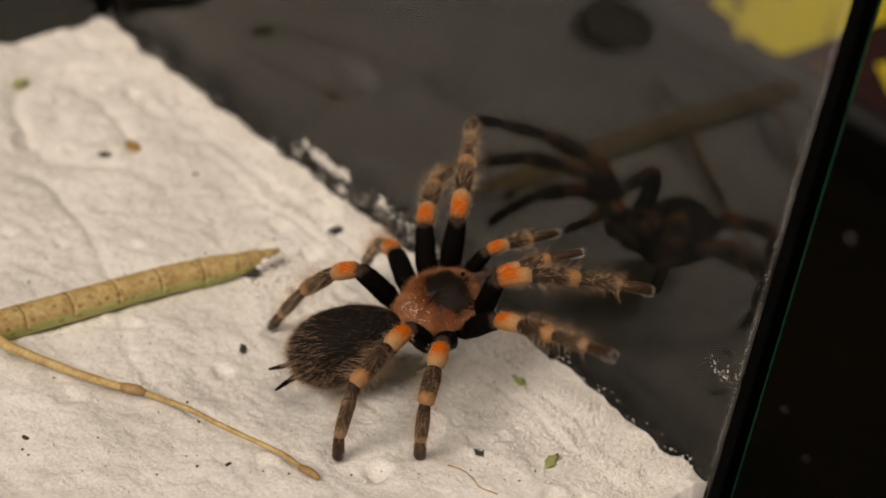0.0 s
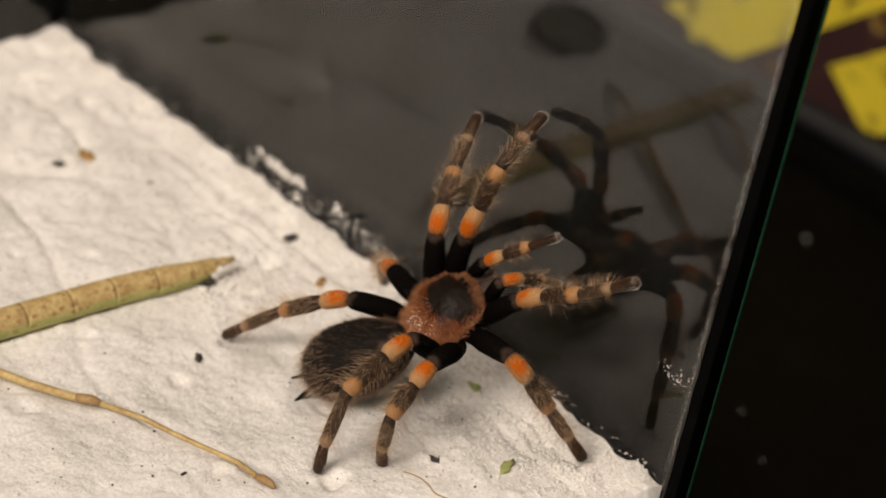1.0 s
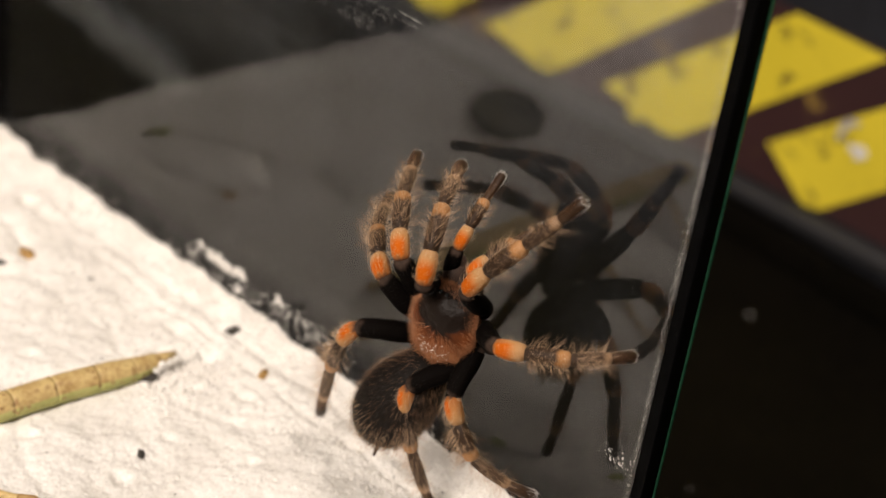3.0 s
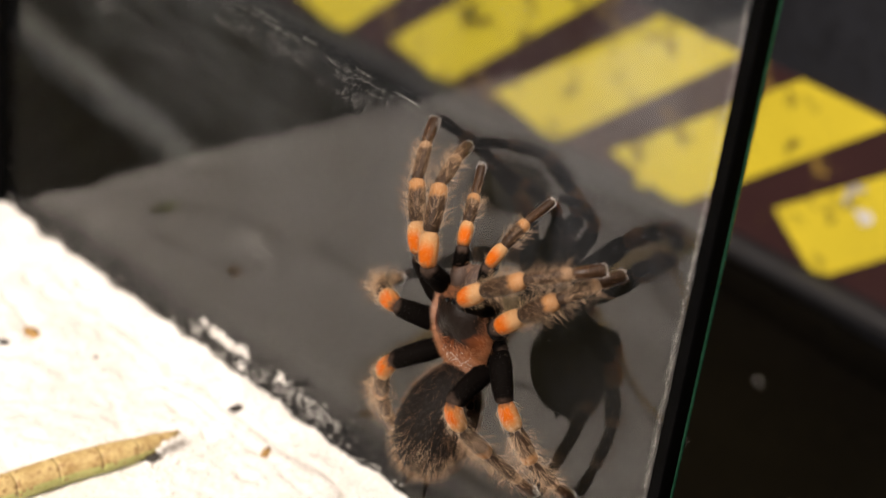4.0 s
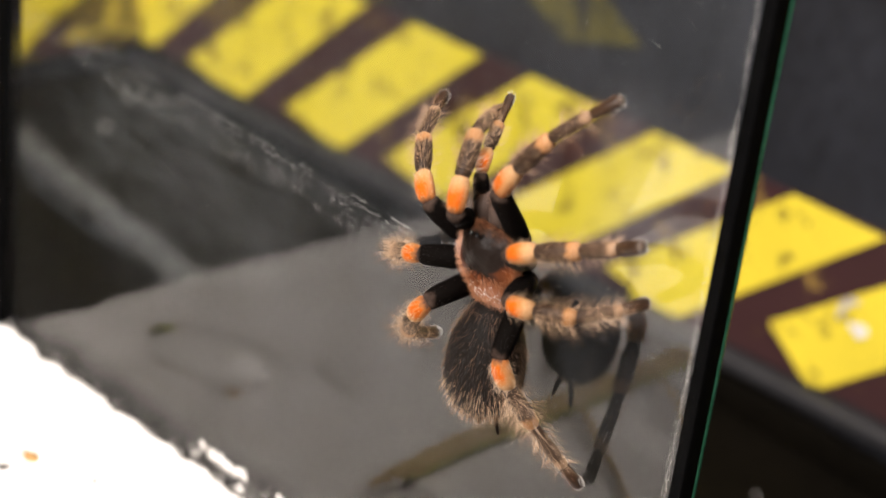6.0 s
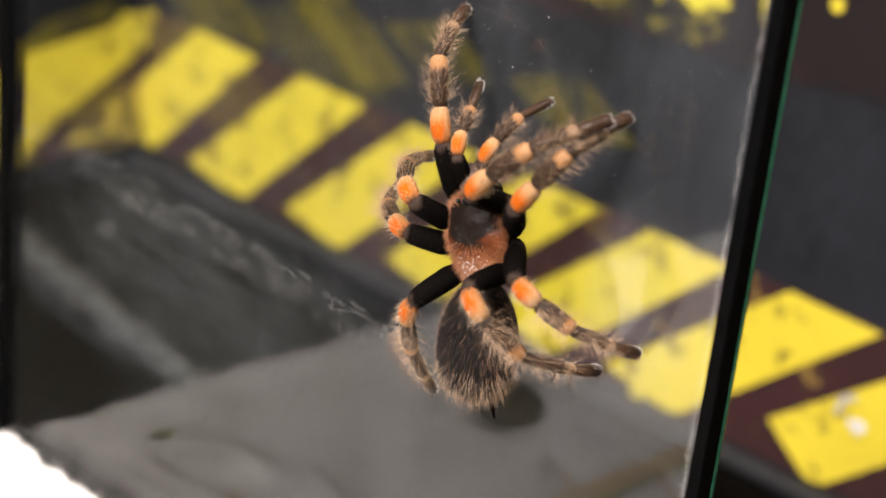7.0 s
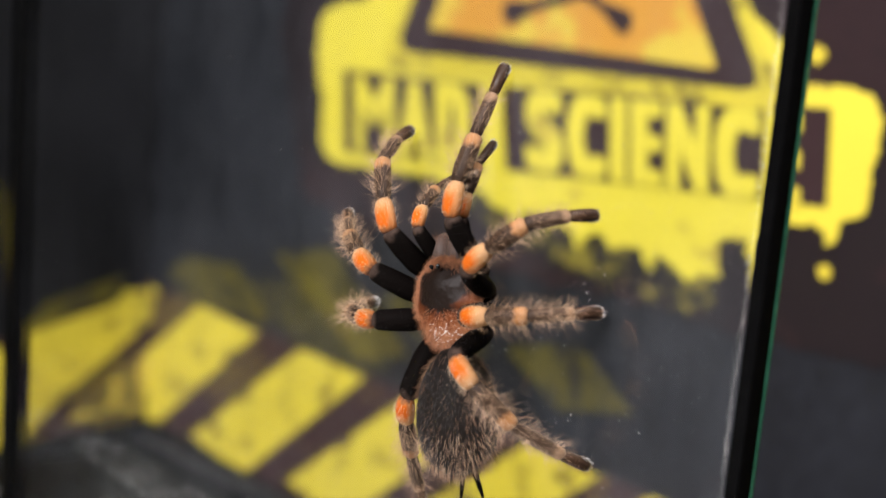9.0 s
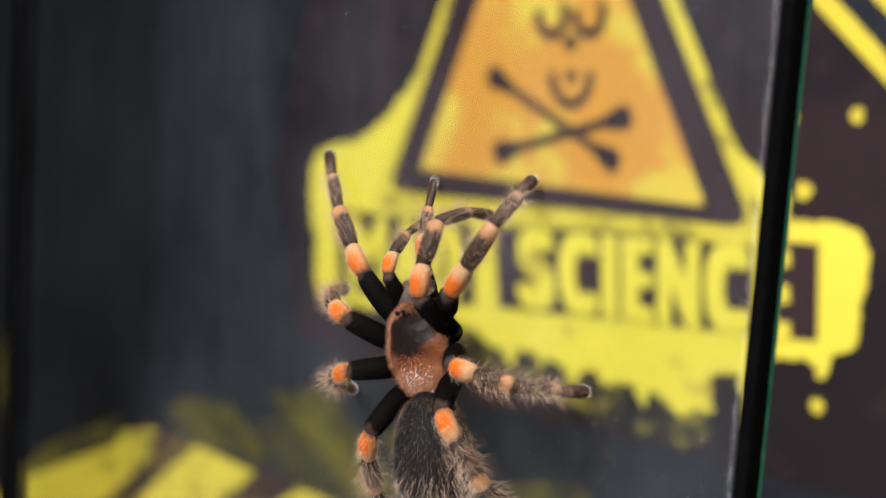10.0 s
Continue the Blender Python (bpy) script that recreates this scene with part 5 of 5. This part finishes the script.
BODY = [
    (0.0, pose(-0.0555, -0.0306, 0.0183, 23.4, 7.9, -6.3)),
    (0.5, pose(-0.0501, -0.0282, 0.0202, 33.4, 8.1, -9.0)),
    (1.0, pose(-0.0471, -0.0246, 0.0214, 39.5, 7.6, -6.4)),
    (1.5, pose(-0.0412, -0.0242, 0.0259, 49.1, 5.9, -7.9)),
    (2.0, pose(-0.0381, -0.0241, 0.0320, 42.4, 11.8, 18.6)),
    (2.5, pose(-0.0388, -0.0202, 0.0348, 62.0, 6.4, 9.5)),
    (2.7, pose(-0.0392, -0.0192, 0.0371, 70.9, 3.1, 10.6)),
    (3.8, pose(-0.0405, -0.0170, 0.0570, 86.5, -3.5, -0.4)),
    (4.0, pose(-0.0413, -0.0141, 0.0576, 90.9, -8.7, 1.3)),
    (4.5, pose(-0.0412, -0.0126, 0.0652, 92.8, -12.1, 6.3)),
    (5.0, pose(-0.0384, -0.0145, 0.0773, 93.2, -7.8, -0.8)),
    (5.2, pose(-0.0384, -0.0147, 0.0820, 92.3, -10.3, 2.3)),
    (6.3, pose(-0.0417, -0.0144, 0.1078, 97.9, -5.9, 0.6)),
    (6.5, pose(-0.0443, -0.0133, 0.1130, 93.2, -7.9, 1.2)),
    (7.0, pose(-0.0467, -0.0144, 0.1252, 86.3, -19.0, 1.0)),
    (7.5, pose(-0.0490, -0.0130, 0.1361, 86.5, -13.7, 5.9)),
    (8.0, pose(-0.0514, -0.0130, 0.1468, 86.9, -14.6, 8.6)),
    (8.5, pose(-0.0556, -0.0145, 0.1559, 89.3, -16.0, 3.9)),
    (9.0, pose(-0.0594, -0.0136, 0.1641, 81.3, -18.5, 8.0)),
    (9.5, pose(-0.0659, -0.0122, 0.1738, 84.6, -20.1, 9.2)),
    (10.0, pose(-0.0682, -0.0131, 0.1832, 85.9, -21.8, 3.2)),
]
ABDOMEN = [
    (0.0, pose(0, -0.0080, -0.0015, 0.8, 0, -13.7)),
    (0.5, pose(0, -0.0080, -0.0015, -3.6, 0, -19.2)),
    (1.0, pose(0, -0.0080, -0.0015, 0.9, 0, -23.8)),
    (1.5, pose(0, -0.0080, -0.0015, 2.9, 0, -28.8)),
    (2.0, pose(0, -0.0080, -0.0015, 30.0, 0, -42.0)),
    (2.5, pose(0, -0.0080, -0.0015, 3.9, 0, -35.0)),
    (2.7, pose(0, -0.0080, -0.0015, -0.6, 0, -29.6)),
    (3.8, pose(0, -0.0080, -0.0015, -18.3, 0, -10.1)),
    (4.0, pose(0, -0.0080, -0.0015, -25.0, 0, -10.6)),
    (4.5, pose(0, -0.0080, -0.0015, -20.0, 0, -18.0)),
    (5.0, pose(0, -0.0080, -0.0015, -25.0, 0, -11.7)),
    (5.2, pose(0, -0.0080, -0.0015, -13.1, 0, -17.9)),
    (6.3, pose(0, -0.0080, -0.0015, -9.0, 0, -2.1)),
    (6.5, pose(0, -0.0080, -0.0015, -8.6, 0, -5.3)),
    (7.0, pose(0, -0.0080, -0.0015, 3.4, 0, -16.5)),
    (7.5, pose(0, -0.0080, -0.0015, 3.1, 0, -6.6)),
    (8.0, pose(0, -0.0080, -0.0015, -3.3, 0, -8.3)),
    (8.5, pose(0, -0.0080, -0.0015, -2.3, 0, -5.7)),
    (9.0, pose(0, -0.0080, -0.0015, -2.3, 0, -0.5)),
    (9.5, pose(0, -0.0080, -0.0015, -5.5, 0, -4.2)),
    (10.0, pose(0, -0.0080, -0.0015, -2.8, 0, -3.4)),
]
LEFT_1 = [
    (1.01, 0.95, -0.42, 1.05, 0.30),
    (1.62, 0.92, -0.55, 0.41, 0.82),
    (1.73, 0.95, -0.55, 0.44, 0.90),
    (1.96, 1.11, -0.82, 1.14, 0.68),
    (1.70, 1.44, -0.30, 1.63, 0.48),
    (2.15, 1.41, -0.81, 2.01, 0.52),
    (2.77, 1.29, -1.31, 2.07, 0.76),
    (1.83, 0.77, -0.65, 1.53, 0.63),
    (1.97, 0.80, -0.61, 1.50, 0.86),
    (2.32, 1.02, -0.82, 2.01, 0.83),
    (2.00, 0.82, -0.42, 0.75, 0.02),
    (1.54, 0.05, 1.30, 0.13, 0.21),
    (2.45, 1.04, -1.20, 2.32, 1.04),
    (2.06, 0.99, -0.21, 0.80, -0.04),
    (1.64, 0.34, -0.30, 0.50, 0.94),
    (1.82, 1.01, -0.44, 1.60, 0.89),
    (2.04, 1.23, -0.85, 1.91, 0.69),
    (1.39, 0.28, -0.23, 0.62, 0.49),
    (1.40, 0.82, -0.17, 1.24, 0.73),
    (1.96, 1.15, -0.81, 1.99, 0.74),
    (1.10, 0.21, 0.09, 0.38, 0.20),
]
LEFT_2 = [
    (0.54, 0.50, 0.15, 0.83, 0.43),
    (0.83, 0.82, -0.13, 1.02, 0.08),
    (1.13, 0.87, -0.29, 0.85, 0.30),
    (0.99, 0.60, -0.31, 0.65, 0.24),
    (1.07, 0.55, 0.00, 0.92, 0.20),
    (1.07, 0.80, -0.22, 1.46, 0.25),
    (1.37, 0.88, -0.45, 1.62, 0.48),
    (1.01, 0.30, -0.23, 0.79, 0.22),
    (1.19, 0.25, -0.15, 0.67, 0.41),
    (1.36, 0.37, -0.02, 0.79, 0.75),
    (1.44, 0.92, -0.52, 1.72, 0.65),
    (1.78, 1.05, -0.82, 1.96, 0.78),
    (1.08, 0.53, -0.31, 1.26, 0.38),
    (1.29, 0.72, -0.68, 1.56, 0.66),
    (1.50, 1.07, -0.78, 2.00, 0.50),
    (0.99, 0.45, -0.10, 0.88, 0.27),
    (0.89, 0.46, -0.05, 1.00, 0.49),
    (1.07, 0.98, -0.53, 1.88, 0.47),
    (0.77, 0.77, -0.16, 1.30, 0.26),
    (0.91, 0.49, -0.15, 1.02, 0.43),
    (0.93, 0.80, -0.38, 1.47, 0.42),
]
LEFT_3 = [
    (0.23, 0.06, -0.23, 0.83, 0.38),
    (0.10, -0.13, -0.20, 0.72, 0.29),
    (-0.02, -0.09, -0.15, 0.81, 0.25),
    (0.42, 0.13, -0.10, 0.90, 0.23),
    (0.85, 0.35, -0.05, 0.99, 0.22),
    (0.60, 0.17, 0.21, 0.59, 0.36),
    (0.63, 0.35, 0.08, 0.93, 0.42),
    (1.08, 1.04, -0.92, 1.94, 0.45),
    (0.57, 0.74, -0.60, 1.51, 0.50),
    (0.22, 0.22, -0.68, 0.92, 0.26),
    (0.16, 0.59, -0.52, 1.02, 0.77),
    (0.09, 0.31, 0.08, 0.75, 0.44),
    (-0.06, 0.50, -0.52, 0.98, 0.43),
    (-0.04, 0.51, -0.44, 0.99, 0.45),
    (0.46, 0.71, -0.08, 1.24, 0.46),
    (0.31, 0.98, -0.22, 1.80, 0.33),
    (0.10, 0.68, -0.24, 1.39, 0.52),
    (0.21, 0.73, 0.01, 1.33, 0.59),
    (0.07, 0.59, 0.12, 1.17, 0.67),
    (-0.03, 0.97, -0.16, 1.74, 0.52),
    (0.09, 0.77, -0.14, 1.35, 0.49),
]
LEFT_4 = [
    (-0.76, 1.03, -0.04, 1.77, 0.28),
    (-0.65, 0.86, -0.28, 1.27, 0.35),
    (-0.77, 0.66, -0.17, 0.88, 0.26),
    (0.09, 0.60, -0.77, 1.48, 0.42),
    (0.24, -0.20, -0.62, 1.32, -0.02),
    (-0.20, 0.28, -0.83, 1.22, 0.04),
    (-0.15, 0.52, -0.91, 1.35, -0.03),
    (-0.40, 0.90, -0.79, 1.60, 0.69),
    (-0.45, 0.69, -0.53, 1.20, 0.23),
    (-0.47, 0.56, -0.60, 1.03, 0.31),
    (-0.28, 0.84, -0.50, 1.31, 0.50),
    (-0.35, 1.09, -0.50, 1.57, 0.48),
    (-0.38, 1.55, -0.39, 1.95, 0.60),
    (-0.75, 1.39, -0.04, 1.87, 0.57),
    (-0.64, 0.64, -0.21, 1.21, 0.22),
    (-0.87, 0.46, -0.22, 0.99, 0.18),
    (-0.56, 1.15, -0.15, 1.87, 0.33),
    (-0.83, 0.66, -0.19, 1.22, 0.19),
    (-1.14, 0.30, 0.19, 0.97, 0.06),
    (-0.81, 1.01, -0.08, 1.72, 0.30),
    (-1.03, 0.71, 0.15, 1.31, 0.25),
]
RIGHT_1 = [
    (1.15, 1.16, -0.11, 1.40, 0.19),
    (1.32, 1.34, -0.12, 1.85, 0.31),
    (0.83, 0.67, -0.52, 0.32, -0.14),
    (0.73, 0.64, 0.12, 0.82, 0.79),
    (0.63, 1.30, -0.22, 1.20, 0.71),
    (0.87, 1.15, -0.58, 1.26, 1.20),
    (1.34, 1.05, -0.39, 1.13, -0.37),
    (1.55, 1.09, -0.83, 1.78, 1.30),
    (1.27, 1.07, -0.77, 1.47, 0.64),
    (1.31, 0.78, -0.77, 0.98, 0.07),
    (1.12, 0.73, -0.14, 1.21, 1.05),
    (1.25, 0.97, -0.48, 1.48, 0.86),
    (1.57, 0.34, -0.91, 0.87, 0.24),
    (1.29, 0.79, -0.18, 1.24, 1.07),
    (0.95, 1.26, -0.44, 1.57, 0.62),
    (1.42, 0.94, 0.00, 1.52, 0.25),
    (1.39, 0.88, -0.34, 1.18, 0.97),
    (1.17, 1.20, 0.02, 1.92, 1.32),
    (1.58, 0.68, -0.25, 1.09, 0.07),
    (1.39, 0.89, -0.42, 1.14, 0.87),
    (0.20, 0.68, 0.65, 0.97, 1.20),
]
RIGHT_2 = [
    (0.54, 0.79, -0.28, 0.49, 0.06),
    (0.44, 0.03, -0.10, 0.99, 0.12),
    (0.25, 0.27, -0.17, 1.41, 0.03),
    (0.17, 0.25, -0.38, 1.60, -0.01),
    (-0.52, 0.36, -0.02, 1.29, 0.08),
    (0.18, 0.89, 0.16, 1.21, 0.69),
    (0.15, 0.87, -0.03, 1.24, 0.74),
    (0.77, 0.60, 0.04, 0.87, 1.28),
    (0.66, 0.71, -0.04, 1.02, 1.14),
    (0.89, 1.04, -0.59, 1.40, 1.16),
    (0.74, 1.09, -0.53, 1.30, -0.06),
    (0.81, 0.78, -0.31, 1.15, -0.18),
    (0.97, 0.90, -0.80, 1.48, -0.45),
    (0.92, 0.88, -0.73, 1.05, 0.10),
    (0.51, 0.68, 0.23, 0.96, 1.08),
    (0.78, 1.12, -0.35, 1.40, 1.21),
    (0.98, 1.20, -0.81, 1.27, 1.31),
    (0.73, 0.70, 0.10, 1.00, 0.96),
    (0.81, 1.09, -0.35, 1.33, 1.07),
    (0.55, 1.07, -0.70, 1.07, 0.29),
    (1.36, 0.95, -0.07, 1.34, 1.31),
]
RIGHT_3 = [
    (-0.56, 0.92, -0.27, 1.15, 1.33),
    (-0.56, 0.97, -0.49, 1.03, 1.32),
    (-0.98, 0.85, -0.34, 0.79, 1.32),
    (-1.31, 1.32, -0.36, 1.84, 0.18),
    (-1.41, 0.58, 0.32, 1.40, 0.45),
    (-1.19, 0.37, -0.17, 0.53, 0.97),
    (-1.65, 0.48, 0.93, 0.90, 0.95),
    (-1.06, 0.22, 0.02, 0.93, -0.11),
    (-1.00, 0.36, -0.35, 0.67, 0.59),
    (-0.21, 1.34, 0.03, 1.70, 0.63),
    (-0.20, 1.22, -0.22, 1.93, 0.50),
    (-0.48, 1.18, -0.18, 1.96, 0.10),
    (0.33, 1.15, -0.22, 1.53, 1.22),
    (0.14, 1.18, -0.29, 1.58, 1.03),
    (-0.66, 0.73, -0.21, 1.30, 0.64),
    (-0.10, 1.40, 0.10, 1.71, 1.01),
    (-0.09, 1.40, -0.05, 1.64, 1.03),
    (-0.39, 0.89, -0.28, 1.28, 0.86),
    (-0.21, 1.37, 0.14, 1.67, 1.00),
    (-0.16, 1.24, 0.03, 1.38, 1.08),
    (-0.42, 0.88, -0.04, 1.20, 1.00),
]
RIGHT_4 = [
    (-1.03, 1.21, -0.17, 1.20, 1.33),
    (-1.16, 1.28, -0.18, 1.10, 1.28),
    (-1.30, 1.41, -0.06, 1.22, 0.97),
    (-1.69, 1.20, 0.15, 0.94, 0.90),
    (-2.21, 0.28, 1.31, 0.57, 0.12),
    (-2.45, 1.19, 0.82, 2.09, 0.05),
    (-2.40, 0.63, 0.81, 1.56, -0.07),
    (-1.98, 0.88, 0.69, 1.20, 1.09),
    (-1.46, 1.24, -0.03, 1.95, 0.05),
    (-1.31, 0.96, -0.39, 1.42, 0.38),
    (-1.43, 0.65, -0.46, 1.05, 0.46),
    (-1.83, 1.03, 0.30, 1.53, 0.38),
    (-1.25, 0.66, -0.09, 1.01, 0.07),
    (-1.31, 0.42, -0.07, 0.74, 0.09),
    (-1.28, 1.44, 0.06, 2.09, 0.72),
    (-1.18, 1.15, -0.04, 1.73, 0.29),
    (-1.37, 0.45, 0.04, 0.78, 0.23),
    (-1.16, 1.43, 0.05, 1.90, 0.70),
    (-1.08, 1.22, -0.01, 1.79, 0.54),
    (-1.04, 0.59, -0.30, 0.68, 1.15),
    (-0.96, 0.88, -0.41, 1.32, 0.89),
]
PALP_LEFT = [
    (1.80, 0.88, -0.24, 1.38, -0.03),
    (1.92, 0.74, -0.29, 1.15, -0.01),
    (2.26, 0.82, -0.11, 0.50, 0.06),
    (1.94, 0.43, -0.18, 0.22, 0.02),
    (1.94, 0.82, -0.32, 0.94, 0.11),
    (1.78, 0.50, -0.41, 0.90, 0.16),
    (1.94, 0.61, -0.33, 1.25, 0.28),
    (1.59, -0.07, -0.54, 0.68, 0.16),
    (1.81, 0.13, -0.64, 1.17, -0.02),
    (1.88, 0.00, -0.48, 0.88, -0.04),
    (1.75, -0.00, -0.45, 0.86, 0.10),
    (1.99, 0.32, -0.45, 1.39, 0.22),
    (1.60, 0.07, -0.40, 1.15, -0.01),
    (1.78, 0.45, -0.45, 1.65, 0.26),
    (1.86, 0.57, -0.47, 1.49, -0.02),
    (1.35, 0.04, -0.02, 0.59, -0.03),
    (1.63, 0.57, -0.16, 1.54, 0.60),
    (1.84, 0.67, -0.37, 1.34, 0.21),
    (1.53, 0.74, -0.09, 1.66, 0.31),
    (1.29, 0.08, 0.14, 0.53, 0.09),
    (1.76, 0.69, -0.21, 1.60, 0.32),
]
PALP_RIGHT = [
    (1.21, 1.11, 0.11, 1.18, 0.13),
    (1.09, 1.00, 0.12, 1.41, 0.31),
    (0.98, 0.92, 0.36, 2.07, 0.16),
    (0.92, 0.93, 0.22, 1.97, 0.39),
    (1.06, 0.99, 0.08, 0.89, 0.36),
    (1.38, 1.03, -0.07, 1.61, 0.12),
    (1.39, 1.04, -0.25, 1.86, 0.13),
    (1.25, 0.41, 0.19, 1.43, 0.14),
    (1.12, 0.32, 0.08, 1.10, 0.39),
    (1.16, 0.58, -0.12, 1.47, 0.32),
    (1.17, 0.98, -0.03, 1.24, 0.52),
    (1.29, 0.59, -0.18, 0.79, -0.08),
    (1.59, 0.42, 0.00, 1.73, 0.43),
    (1.70, 0.34, 0.19, 1.36, -0.14),
    (1.15, 0.74, -0.12, 1.46, 0.44),
    (1.16, 0.79, 0.00, 1.57, 0.65),
    (1.72, 0.17, 0.00, 0.75, 0.08),
    (1.50, 0.55, -0.13, 1.55, 0.39),
    (1.27, 0.49, 0.20, 0.99, 0.43),
    (1.42, 0.32, 0.18, 0.83, 0.23),
    (1.57, 0.15, 0.15, 0.66, 0.04),
]


def eased(rows, t):
    """Joint angles at t, gliding through the rows at TIMES."""
    n = len(TIMES)
    k = max(0, min(n - 2, sum(1 for s in TIMES if s <= t) - 1))
    t0, t1 = TIMES[k], TIMES[k + 1]
    h = t1 - t0
    s = (t - t0) / h
    out = []
    for i in range(5):
        a, b = rows[k][i], rows[k + 1][i]
        m = (b - a) / h
        m0 = (a - rows[k - 1][i]) / (t0 - TIMES[k - 1]) if k > 0 else m
        m1 = (rows[k + 2][i] - b) / (TIMES[k + 2] - t1) if k + 2 < n else m
        d0 = 0.0 if m0 * m <= 0 else 2 * m0 * m / (m0 + m)
        d1 = 0.0 if m1 * m <= 0 else 2 * m1 * m / (m1 + m)
        out.append((2 * s ** 3 - 3 * s ** 2 + 1) * a + (s ** 3 - 2 * s ** 2 + s) * h * d0 + (-2 * s ** 3 + 3 * s ** 2) * b + (s ** 3 - s ** 2) * h * d1)
    return out


LIMB_ROWS = {("1", -1): LEFT_1, ("2", -1): LEFT_2, ("3", -1): LEFT_3, ("4", -1): LEFT_4, ("1", 1): RIGHT_1, ("2", 1): RIGHT_2, ("3", 1): RIGHT_3, ("4", 1): RIGHT_4, ("p", -1): PALP_LEFT, ("p", 1): PALP_RIGHT}


def motions():
    walk(tarantula, BODY)
    walk(tarantula_abdomen, ABDOMEN)
    steps = [k / 10 for k in range(101)]
    for (kind, side), table_rows in LIMB_ROWS.items():
        poses = [(t, limb_points(kind, side, eased(table_rows, t))) for t in steps]
        for i, ob in enumerate(tarantula_limbs[(kind, side)]):
            if ob is not None:
                walk(ob, [(t, p[i]) for t, p in poses])


motions()
